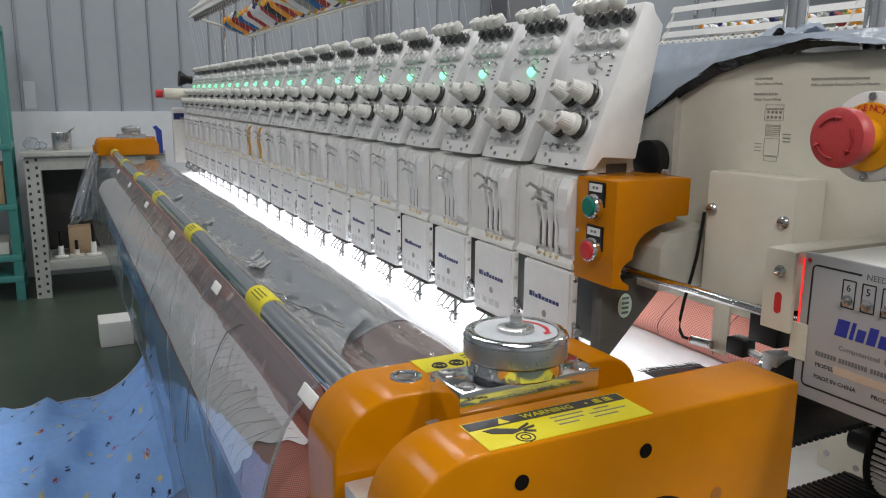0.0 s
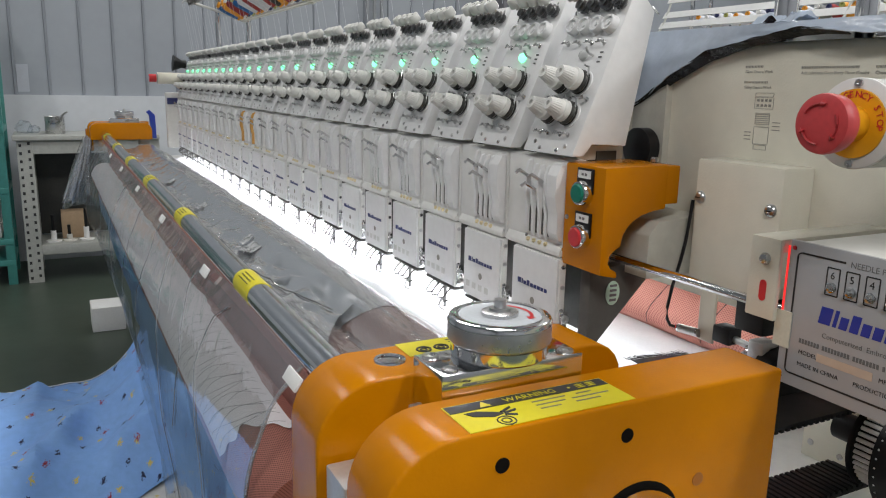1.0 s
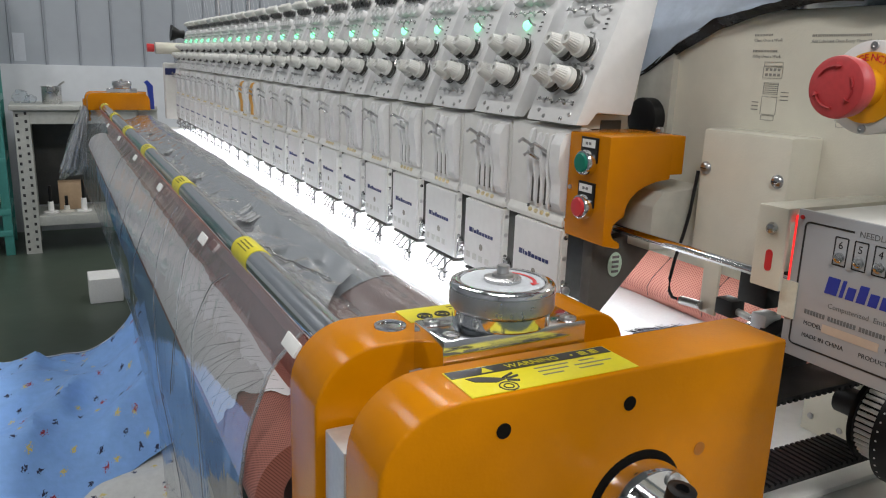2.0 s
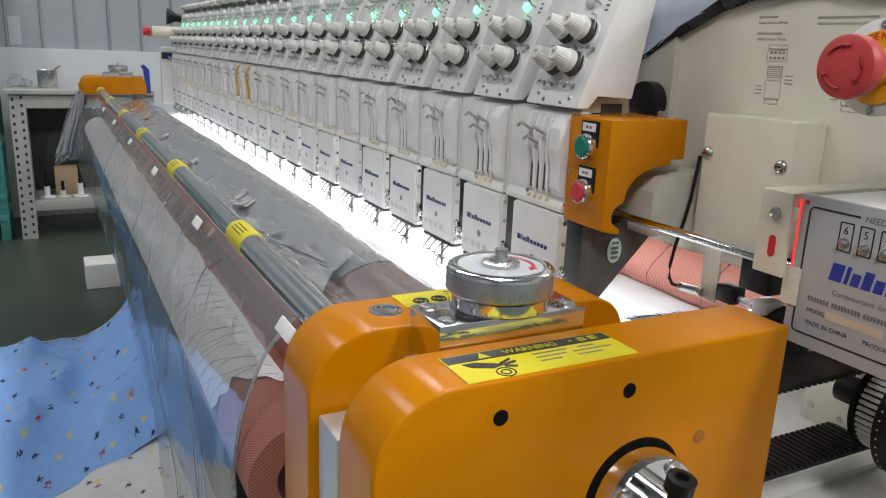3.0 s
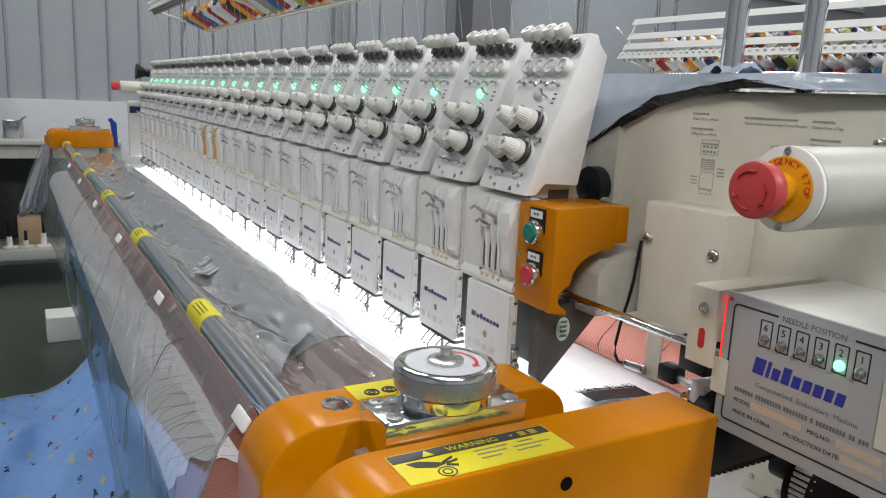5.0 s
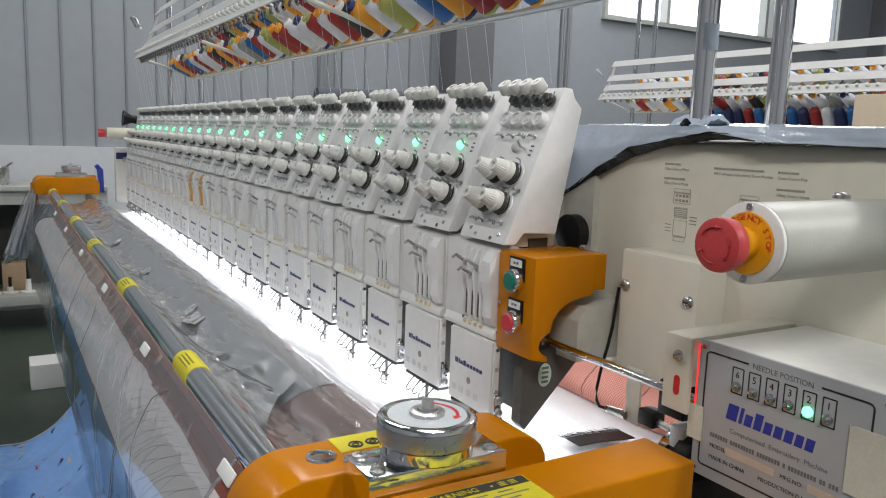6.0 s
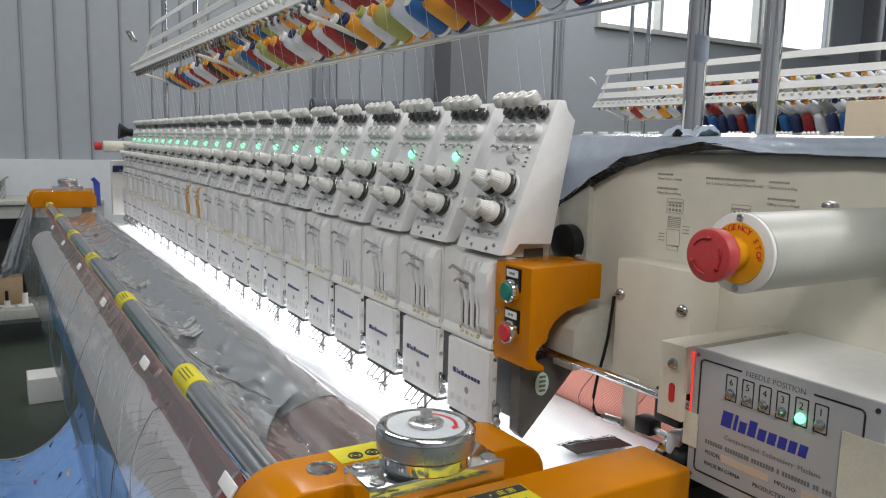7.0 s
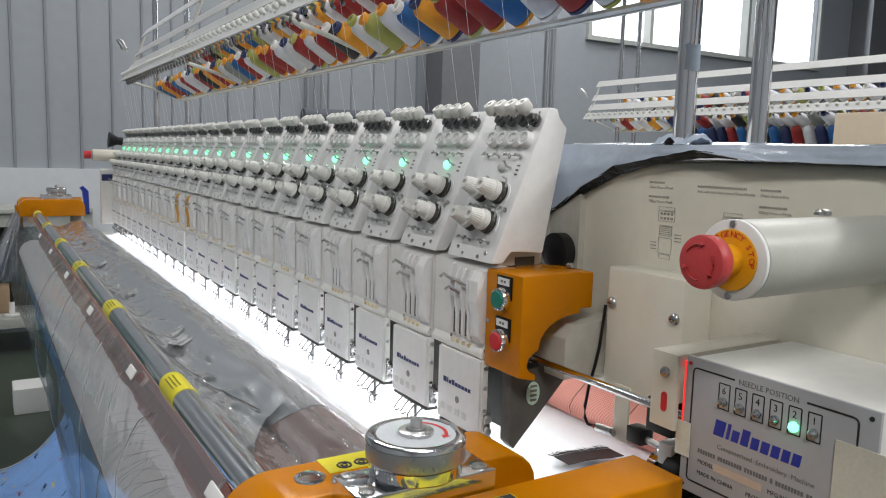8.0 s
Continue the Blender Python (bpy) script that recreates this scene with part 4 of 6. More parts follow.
        for p, q in (((0.288, 0.026), (0.298, 0.031)), ((0.290, 0.024), (0.300, 0.026)), ((0.289, 0.022), (0.297, 0.018))):
            tube(bm, [(p[0], yf + p[1], z + 0.0003), (q[0], yf + q[1], z + 0.0003)], 0.0011, 6)
        for r in (0.0035, 0.0068):
            tube(bm, [(0.285 + r * math.cos(a * 0.5236), yf + 0.013 + r * math.sin(a * 0.5236), z + 0.0002) for a in range(13)], 0.0006, 6)
        part("label_pictogram", bm, M["ink"], lab, smooth=0)
        bm = B()
        for x0, x1, y in ((0.318, 0.348, 0.031), (0.358, 0.372, 0.031), (0.318, 0.344, 0.025), (0.350, 0.384, 0.025), (0.318, 0.336, 0.019), (0.350, 0.372, 0.019)):
            box(bm, x0, x1, yf + y, yf + y + 0.0016, z + 0.0002, z + 0.0004)
        part("label_print", bm, M["greyink"], lab, smooth=0)
        lab.location = (-0.0115, -0.0035, 0)
        lab2 = part("gear_label", box(B(), 0.278, 0.365, yf + 0.161, yf + 0.194, 1.0211, 1.0217), M["yellow"], b, "yellow warning label with gear signs", smooth=0)
        for x in (0.296, 0.313):
            bm = B()
            for r in (0.0028, 0.0062):
                tube(bm, [(x + r * math.cos(a * 0.5236), yf + 0.1715 + r * math.sin(a * 0.5236), 1.0217) for a in range(13)], 0.0011 if r > 0.005 else 0.0009, 6)
            part("gear_sign", bm, M["ink"], lab2, smooth=0)
        bm = B()
        for x0, x1, y in ((0.325, 0.352, 0.188), (0.325, 0.346, 0.182), (0.330, 0.352, 0.176)):
            box(bm, x0, x1, yf + y - 0.002, yf + y, 1.0217, 1.0219)
        tagged(part("label_print", bm, M["ink"], lab2, smooth=0), kind="stuff")
        lab2.location = (-0.013, -0.008, 0)
    return b


ORANGE_DARK = mat("orange_recess_shade", (0.33, 0.11, 0.008), 0.5)
bracket(0.405)
far_bracket = bracket(YE + 0.14, far=True)
far_bracket.location.z += 0.03
# legs under the brackets, and black caps on the lower roll
for x, y, zt in ((0.26, 0.50, 0.62), (0.375, YE + 0.06, 0.975)):
    solo("bracket_stand", box(B(), x, 0.42, y - 0.05, y + 0.05, 0, zt, 0.006), M["creamdark"], "cream steel stand under the roller bracket", "stand")
part("end_plug", rod(B(), (0.210, 0.622, 0.82), (0.210, 0.659, 0.82), 0.030, n=24), M["black"], lr, "black rubber end plug")

# ---- switch box beside the first head ----
sb = thing("switch_box", (0.60, 0.70, 1.04), "orange enamelled switch box with a green and a red button", "switch box")
prof = [(0.550, 1.040), (0.550, 1.163), (0.642, 1.1645), (0.642, 1.112), (0.625, 1.1105), (0.607, 1.106), (0.595, 1.100), (0.587, 1.093), (0.581, 1.084), (0.579, 1.071), (0.571, 1.068), (0.564, 1.062), (0.562, 1.054), (0.566, 1.047), (0.576, 1.042), (0.576, 1.034)]
part("box_body", prism(B(), prof, "y", 0.664, 0.738, 0.003, 2), M["orange"], sb)
part("rear_block", box(B(), 0.6425, 0.664, 0.668, 0.734, 1.117, 1.1625, 0.002), M["orange"], sb)
for z, col, nm in ((1.131, "green", "green"), (1.080, "red", "red")):
    y = 0.698
    bt = part("push_button", lathe(B(), (0.5505, y, z), (-1, 0, 0), [(0, 0.0145), (0.008, 0.0145), (0.0115, 0.0135), (0.012, 0.0118), (0.009, 0.0112)], 28), M["chrome"], sb)
    part("button_cap", lathe(B(), (0.543, y, z), (-1, 0, 0), [(0, 0.0113), (0.006, 0.0113), (0.0072, 0.0100), (0.0074, 0.002)], 28), M[col], bt, nm + " button cap")
    pl = part("legend_plate", box(B(), 0.5475, 0.5499, y - 0.015, y + 0.0145, z + 0.000, z + 0.0285, 0.0006), M["black"], bt)
    part("legend", box(B(), 0.5468, 0.5474, y - 0.0115, y + 0.0115, z + 0.0170, z + 0.0260), M["paper"], bt, smooth=0)
    bm = B()
    for k in range(2):
        box(bm, 0.5464, 0.5467, y + 0.001 - k * 0.006, y + 0.005 - k * 0.006, z + 0.0200, z + 0.0230)
    part("legend_print", bm, M["greyink"], bt, smooth=0)
part("box_screw", lathe(B(), (0.550, 0.731, 1.098), (-1, 0, 0), [(0, 0.003), (0.0012, 0.0028), (0.0014, 0.0012), (0.0008, 0.001)], 12), M["steel"], sb)
part("top_bolt", lathe(B(), (0.652, 0.700, 1.1640), (0, 0, 1), [(0, 0.005), (0.004, 0.005), (0.006, 0.003)], 12), M["steel"], sb)

# ---- cream end housing of the machine ----
hs = thing("machine_housing", (0.95, 0.20, 0.95), "cream enamelled machine housing with printed care notes", "machine housing")
prof = [(0.710, 1.000), (0.710, 1.286)] + arc(0.724, 1.289, 0.014, 168, 90, 7) + [(1.16, 1.308), (1.16, 1.000)]
part("housing_body", prism(B(), prof, "y", -0.60, 0.805, 0.0), M["cream"], hs)
# lower cover with screws, step plate, and the arm casting below
lc = part("side_cover", box(B(), 0.663, 0.7095, 0.523, 0.641, 1.025, 1.174, 0.004), M["cream"], hs)
for y, z in ((0.632, 1.130), (0.535, 1.129)):
    s1 = part("cover_screw", lathe(B(), (0.6632, y, z), (-1, 0, 0), [(0, 0.0075), (0.001, 0.0072), (0.0035, 0.0055), (0.0045, 0.003), (0.0046, 0.0005)], 18), M["steel"], lc)
    part("screw_slot", box(B(), 0.6576, 0.6590, y - 0.0035, y + 0.0035, z - 0.0006, z + 0.0006), M["ink"], s1, smooth=0)
part("casting", prism(B(), [(0.618, 1.030), (0.618, 1.082), (0.632, 1.098), (0.705, 1.102), (0.705, 1.030)], "y", 0.662, 0.730, 0.002), M["creamdark"], hs)
ab = part("arm_plate", prism(B(), [(0.566, 1.035), (0.566, 0.945), (0.574, 0.936), (0.664, 1.028), (0.664, 1.045)], "y", 0.700, 0.719, 0.002), M["armgrey"], hs)
bm = lathe(B(), (0.600, 0.6985, 1.006), (0, -1, 0), [(0, 0.0105), (0.0008, 0.0105)], 28)
for v in bm.verts:
    v.co.z = 1.006 + (v.co.z - 1.006) * 1.45
part("round_label", bm, mat("pale_green_label", (0.55, 0.72, 0.60), 0.5), ab, "pale round label with a green rim")
bm = B()
for k in range(4):
    box(bm, 0.595, 0.605, 0.6968, 0.6974, 0.996 + k * 0.006, 0.999 + k * 0.006)
part("label_print", bm, M["greyink"], ab, smooth=0)
# printed care notes and diagrams on the housing face
def note(y, z, widths, h=0.0036):
    bm = B()
    for r, ws in enumerate(widths):
        yy = y
        for w in ws:
            box(bm, 0.7096, 0.70995, yy - w, yy, z - r * 0.0068, z - r * 0.0068 + h)
            yy -= w + 0.0009
    return bm


def words(text, y, z, size):
    letters("care_text", text, size, on_x(0.7098, y, z), hs, M["printink"], 0.0001)


for text, y, z, n in (("Clean Once a Week", 0.628, 1.2695, 6), ("Oiling Once a Week", 0.628, 1.2525, 8), ("Add Lubricant Once Every Three Months", 0.555, 1.268, 16), ("Clean Once a Day", 0.473, 1.268, 6), ("Oiling Once a Week", 0.473, 1.2505, 8)):
    words(text, y, z, 0.0045)
    tagged(part("note_sign", note(y, z + 0.0058, [[0.0014, 0.0009] * n], 0.0024), M["printink"], hs, smooth=0), kind="stuff")
for y in (0.598, 0.505):
    bm = B()
    for z0, z1, w in ((1.232, 1.236, 0.012), (1.219, 1.231, 0.0125), (1.202, 1.214, 0.0095), (1.180, 1.199, 0.010), (1.174, 1.179, 0.0085)):
        for zz in (z0, z1):
            box(bm, 0.7096, 0.70995, y - w, y + w, zz - 0.0002, zz + 0.0002)
        for s in (-1, 1):
            box(bm, 0.7096, 0.70995, y + s * w - 0.00018, y + s * w + 0.00018, z0, z1)
    for k in range(5):
        box(bm, 0.7096, 0.70995, y - 0.009, y + 0.009, 1.2036 + k * 0.0022, 1.2042 + k * 0.0022)
    for r in range(2):
        for k in range(4):
            c = (y - 0.008 + k * 0.0053, 1.2225 + r * 0.0055)
            box(bm, 0.7096, 0.70995, c[0] - 0.0016, c[0] + 0.0016, c[1] - 0.0014, c[1] + 0.0014)
    for k in range(3):
        box(bm, 0.7096, 0.70995, y - 0.024, y - 0.014, 1.204 - k * 0.004, 1.2050 - k * 0.004)
        box(bm, 0.7096, 0.70995, y + 0.014, y + 0.023, 1.192 - k * 0.004, 1.1930 - k * 0.004)
    bmesh.ops.translate(bm, verts=bm.verts, vec=(0, 0, 0.012))
    tagged(part("care_diagram", bm, M["printink"], hs, smooth=0), kind="stuff")
part("dark_grommet", lathe(B(), (0.695, 0.765, 1.175), (-1, 0, 0), [(0, 0.026), (0.016, 0.026), (0.018, 0.023), (0.019, 0.001)], 28), M["black"], hs)
part("grommet_plate", box(B(), 0.70, 0.7099, 0.74, 0.80, 1.10, 1.27), M["creamdark"], hs, smooth=0)

# emergency stop on its round arm
# the housing's cream made greyer; shade on the arm put into the colour
M["armcream_shaded"] = mat("shaded_cream_enamel", (0.41, 0.42, 0.385), 0.34, vary=0.05, scale=6, bump=0.1, bscale=420)
es = thing("emergency_stop", (0.60, 0.339, 1.19), "red emergency stop button on a cream round arm", "emergency stop")
c = (0.3405, 1.229)
part("round_arm", lathe(B(), (0.502, c[0], c[1]), (1, 0, 0), [(0, 0.029), (0.002, 0.0308), (0.204, 0.0308), (0.207, 0.030)], 40), M["armcream_shaded"], es)
fl2 = part("flange", lathe(B(), (0.498, c[0], c[1]), (1, 0, 0), [(0, 0.0302), (0.0008, 0.0312), (0.0035, 0.0312), (0.004, 0.030)], 40), M["paper"], es, "white painted flange")
for s in (-1, 1):
    part("flange_screw", lathe(B(), (0.4979, c[0], c[1] + s * 0.0275), (-1, 0, 0), [(0, 0.003), (0.0012, 0.0027), (0.0014, 0.001), (0.0009, 0.0006)], 12), M["steel"], fl2)
leg = part("legend_ring", lathe(B(), (0.4976, c[0], c[1]), (-1, 0, 0), [(0, 0.0237), (0.0012, 0.0235), (0.0014, 0.0225)], 40), M["amber"], es, "yellow legend ring")
# the words run round the ring
ringtext = "EMERGENCY STOP"
for i, ch in enumerate(ringtext):
    if ch == " ":
        continue
    an = radians(165 - i * 13.2)
    p = (0.4960, c[0] - 0.0178 * math.cos(an), c[1] + 0.0178 * math.sin(an))
    letters("legend_letter", ch, 0.0066, on_x(*p, math.degrees(an) - 90) @ Matrix.Translation((-0.002, 0, 0)), leg, M["red"], 0.0002)
part("stop_neck", lathe(B(), (0.4965, c[0], c[1]), (-1, 0, 0), [(0, 0.0125), (0.012, 0.0125), (0.012, 0.0145), (0.018, 0.0155)], 28), M["amber"], es)
mb = part("mushroom", lathe(B(), (0.4790, c[0], c[1]), (-1, 0, 0), [(0, 0.0165), (0.003, 0.0195), (0.012, 0.0205), (0.015, 0.0198), (0.0165, 0.0165), (0.0167, 0.0010)], 40), mat("faded_red_plastic", (0.56, 0.055, 0.06), 0.45, vary=0.1, scale=30), es, "faded red mushroom button")
for k in range(3):
    a0 = radians(30 + k * 120)
    pts = [(0.4618, c[0] + 0.0135 * math.cos(a0 + j * 0.16), c[1] + 0.0135 * math.sin(a0 + j * 0.16)) for j in range(8)]
    bm = tube(B(), pts, 0.0008, 6)
    e = Vector(pts[-1])
    rod(bm, e, e + (Vector(pts[-1]) - Vector(pts[-2])) * 1.6, 0.0022, 0.0001, 8)
    part("turn_arrow", bm, mat("dull_red", (0.47, 0.035, 0.04), 0.5), mb)
part("arm_screw", lathe(B(), (0.62, c[0] + 0.006, c[1] + 0.0318), (0, 0, 1), [(0, 0.007), (0.003, 0.007), (0.005, 0.004), (0.0052, 0.001)], 16), M["steel"], es)

# needle position box
nb = thing("needle_position_box", (0.66, 0.34, 1.0), "silver needle position control box with a lit green lamp", "control box")
part("box_body", box(B(), 0.5605, 0.7095, 0.252, 0.423, 1.000, 1.1258, 0.003), M["case"], nb)
fp = part("front_panel", box(B(), 0.5565, 0.5603, 0.248, 0.424, 1.002, 1.128, 0.0012), M["panel"], nb, "silver printed front panel")
bm = B()
X0, X1 = 0.5562, 0.55645
zt, zb2, yl, yr = 1.1185, 1.0135, 0.4155, 0.2635
box(bm, X0, X1, yl - 0.0008, yl + 0.0008, zb2 + 0.004, zt - 0.004)
box(bm, X0, X1, yr - 0.0008, yr + 0.0008, zb2 + 0.004, zt - 0.004)
box(bm, X0, X1, yr + 0.004, yl - 0.004, zb2 - 0.0008, zb2 + 0.0008)
box(bm, X0, X1, 0.372, yl - 0.004, zt - 0.0008, zt + 0.0008)
box(bm, X0, X1, yr + 0.004, 0.305, zt - 0.0008, zt + 0.0008)
for y, z, a0 in ((yl - 0.004, zt - 0.004, 0), (yr + 0.004, zt - 0.004, 90), (yr + 0.004, zb2 + 0.004, 180), (yl - 0.004, zb2 + 0.004, 270)):
    tube(bm, [((X0 + X1) / 2, y + 0.004 * math.cos(radians(a0 + j * 15)), z + 0.004 * math.sin(radians(a0 + j * 15))) for j in range(7)], 0.0007, 6)
part("border", bm, M["ink"], fp, smooth=0)
letters("title", "NEEDLE POSITION", 0.0068, on_x(0.55635, 0.3680, 1.1158), fp, M["greyink"], 0.0001)
for i in range(6):
    y = 0.3815 - i * 0.0168
    bm = B()
    for yy in (-0.0055, 0.0055):
        box(bm, X0, X1, y + yy - 0.0005, y + yy + 0.0005, 1.0895, 1.1120)
    for zz in (1.0895, 1.1120):
        box(bm, X0, X1, y - 0.0055, y + 0.0055, zz - 0.0005, zz + 0.0005)
    part("lamp_frame", bm, M["ink"], fp, smooth=0)
    letters("needle_number", str(6 - i), 0.0085, on_x(0.55635, y + 0.0026, 1.1030), fp, M["ink"], 0.0001)
    part("needle_lamp", lathe(B(), (0.5563, y, 1.0960), (-1, 0, 0), [(0, 0.0042), (0.002, 0.0042), (0.0026, 0.003), (0.0052, 0.0022), (0.006, 0.0006)], 16), M["led"] if i == 4 else M["steel"], fp, "lit green lamp" if i == 4 else "")
# maker's badge as plain blue strokes of the word's size
bm = B()
yy, ws = 0.3900, ((0.0108, 0.0145), (0.0034, 0.0145), (0.0072, 0.0104), (0.0076, 0.0145), (0.0076, 0.0104), (0.0076, 0.0104), (0.0076, 0.0104), (0.0070, 0.0104), (0.0074, 0.0104))
for w, hh in ws:
    lean = hh * 0.16
    part("badge_shape", prism(B(), [(yy, 1.0645), (yy - w, 1.0645), (yy - w - lean, 1.0645 + hh), (yy - lean, 1.0645 + hh)], "x", X0, X1, 0.0002, 1), M["blueink"], fp, "plain blue shape of the maker's mark", smooth=0)
    yy -= w + 0.0021
letters("caption", "Computerized  Embroidery  Machine", 0.0061, on_x(0.55635, 0.3850, 1.0530), fp, M["greyink"], 0.0001)
bm = B()
yy = 0.405
for n in (7, 9, 8, 1, 9, 2, 3):
    for k in range(n):
        box(bm, X0, X1, yy - 0.0020, yy, 1.0425, 1.0464)
        yy -= 0.0028
    yy -= 0.0022
tagged(part("maker_line", bm, M["greyink"], fp, smooth=0), kind="stuff")
letters("field_name", "MODEL:", 0.0052, on_x(0.55635, 0.4045, 1.0330), fp, M["ink"], 0.0001)
letters("field_name", "MADE IN CHINA", 0.0052, on_x(0.55635, 0.4045, 1.0225), fp, M["ink"], 0.0001)
letters("field_name", "MFG.NO:", 0.0052, on_x(0.55635, 0.3330, 1.0330), fp, M["ink"], 0.0001)
letters("field_name", "PRODUCTION DATE:", 0.0052, on_x(0.55635, 0.3530, 1.0225), fp, M["ink"], 0.0001)
for a, b2, z in ((0.387, 0.338, 1.0325), (0.308, 0.272, 1.0325), (0.303, 0.270, 1.0220)):
    part("field_strip", box(B(), X0, X1, b2, a, z - 0.001, z + 0.006), mat("field_silver", (0.62, 0.55, 0.47), 0.3, 0.3), fp, smooth=0)
for y, z in ((0.4195, 1.1215), (0.2545, 1.1215), (0.4195, 1.008)):
    part("panel_screw", lathe(B(), (0.5564, y, z), (-1, 0, 0), [(0, 0.002), (0.0008, 0.0018)], 10), M["red"] if y > 0.4 and z > 1.1 else M["ink"], fp)
part("tape", box(B(), 0.5550, 0.5562, 0.414, 0.430, 1.034, 1.066), M["tapep"], nb, "strip of masking tape", smooth=0)
part("tape", box(B(), 0.5548, 0.5560, 0.238, 0.279, 1.045, 1.098), M["tapep"], nb, "strip of masking tape", smooth=0)
part("red_strip", box(B(), 0.5572, 0.5602, 0.4242, 0.4262, 1.062, 1.122), M["redglow"], nb, "glowing red edge strip", smooth=0)
part("side_bracket", box(B(), 0.549, 0.554, 0.4275, 0.458, 1.055, 1.127, 0.0015), M["cream"], nb)
part("bracket_arm", box(B(), 0.554, 0.70, 0.4285, 0.458, 1.115, 1.127, 0.0015), M["cream"], nb)
part("bracket_slot", prism(B(), arc(0.441, 1.086, 0.0035, 0, 180, 6) + arc(0.441, 1.074, 0.0035, 180, 360, 6), "x", 0.5484, 0.5492), M["red"], nb)
part("bracket_screw", lathe(B(), (0.549, 0.4415, 1.108), (-1, 0, 0), [(0, 0.0055), (0.001, 0.0055), (0.0035, 0.004), (0.004, 0.001)], 16), M["steel"], nb)

# ---- plastic dust sheet over the housing, poles through it ----
def drape(u, v):
    y = 1.25 - u * 1.85
    x = 0.700 + v * 0.46
    z = 1.318 + 0.008 * noise.noise(Vector((x * 5, y * 6, 1))) + (0.006 if v > 0.1 else 0)
    return Vector((x, y, z))


ds = thing("dust_sheet", (0.9, 0.3, 1.3), "crumpled blue-grey plastic dust sheet with a black underside", "plastic sheet")
part("top_sheet", sheet(B(), 60, 16, drape, 0.002), M["bluefilm"], ds)


def skirt_low(y):
    # lower edge of the hanging front: deep beside the heads, shallow over the housing
    z = np.interp(y, (0.38, 0.44, 0.477, 0.548, 0.61, 0.674, 0.727, 0.783, 0.95), (1.304, 1.305, 1.305, 1.314, 1.304, 1.293, 1.267, 1.234, 1.16))
    return float(z) + 0.001 * noise.noise(Vector((y * 24, 0, 0))) + 0.0015 * noise.noise(Vector((y * 60, 2, 0)))


part("front_skirt", sheet(B(), 160, 10, lambda u, v: Vector((0.7005 - 0.004 * math.sin(u * 50) * v - 0.004 * v + 0.0035 * v * noise.noise(Vector((u * 70, v * 2.5, 4))), 1.25 - u * 1.85, 1.321 * (1 - v) + v * skirt_low(1.25 - u * 1.85))), 0.0012), M["bluefilm"], ds)


def under(u, v):
    # the black underside turned outward below the lifted edge
    y = 0.83 - 0.33 * u
    lo = float(np.interp(y, (0.50, 0.52, 0.587, 0.623, 0.681, 0.752, 0.83), (1.304, 1.305, 1.298, 1.293, 1.274, 1.246, 1.207)))
    hi = skirt_low(y) + 0.002
    return Vector((0.6935 + 0.011 * v + 0.0012 * noise.noise(Vector((y * 40, v * 3, 0))), y, hi + 0.62 * (min(lo, hi - 0.004) - hi) * v))


bm = sheet(B(), 60, 5, under, 0.0008)
part("black_edge", bm, M["blackfilm"], ds, "black shiny folded edge")
bm = sheet(B(), 14, 16, lambda u, v: Vector((0.705 + 0.05 * u + 0.004 * math.sin(v * 19), 0.572 + 0.055 * v, 1.322 + 0.014 * math.sin(u * 3.1) * abs(math.sin(v * 9 + 0.6)) + 0.003 * noise.noise(Vector((u * 7, v * 9, 2))))), 0.002)
part("bunched_fold", bm, M["bluefilm"], ds)
bm = sheet(B(), 8, 6, lambda u, v: Vector((0.700 + 0.012 * v, 0.572 + 0.034 * u, 1.317 + 0.012 * v * u + 0.003 * math.sin(u * 9))), 0.0015)
part("torn_flap", bm, M["blackfilm"], ds, "black torn flap of the underside")

M["mirror"] = mat("mirror_chrome", (0.80, 0.81, 0.82), 0.035, 1.0, vary=0.03)
poles = []
for x, y in ((0.7315, 0.600), (0.8675, 0.600), (0.73, YE - 0.12), (0.87, YE - 0.12)):
    poles.append(solo("rack_pole", rod(B(), (x, y, 1.28), (x, y, 2.35), 0.0125, n=32), M["mirror"], "polished chrome pole carrying the thread rack", "pole", group="thread rack poles"))
solo("pole_tape", sheet(B(), 10, 6, lambda u, v: Vector((0.7315 + 0.0132 * math.cos(radians(205 + 95 * u)), 0.600 + 0.0132 * math.sin(radians(205 + 95 * u)), 1.408 + 0.030 * v + 0.001 * math.sin(u * 9))), 0.0004), mat("clear_tape", (0.55, 0.63, 0.72), 0.2, bump=0.6, bscale=90), "clear crinkled sticky tape on the chrome pole", "tape")

# ---- thread racks ----
spool_cols = "rwwrrywrbgworokrwwrwbrrobwywokrw"
IDX = dict(r=0, w=1, o=2, b=3, g=4, y=5, n=6, k=7)
SP = []
for k, m in enumerate(THREADS):
    bm = lathe(B(), (0, 0, 0), (0, 0, 1), [(0.009, 0.024), (0.0095, 0.029), (0.013, 0.030), (0.082, 0.0235), (0.090, 0.021), (0.097, 0.014), (0.099, 0.010)], 20)
    SP.append(mesh_of("thread_cone", bm, m))
SPB = [mesh_of("cone_core", lathe(B(), (0, 0, 0), (0, 0, 1), [(0, 0.029), (0.002, 0.0305), (0.008, 0.0305), (0.009, 0.012), (0.096, 0.0105), (0.099, 0.0135), (0.107, 0.0142), (0.109, 0.0125), (0.109, 0.007), (0.102, 0.006)], 18), m) for m in (THREADS[2], THREADS[6], THREADS[2], M["paper"], THREADS[5])]
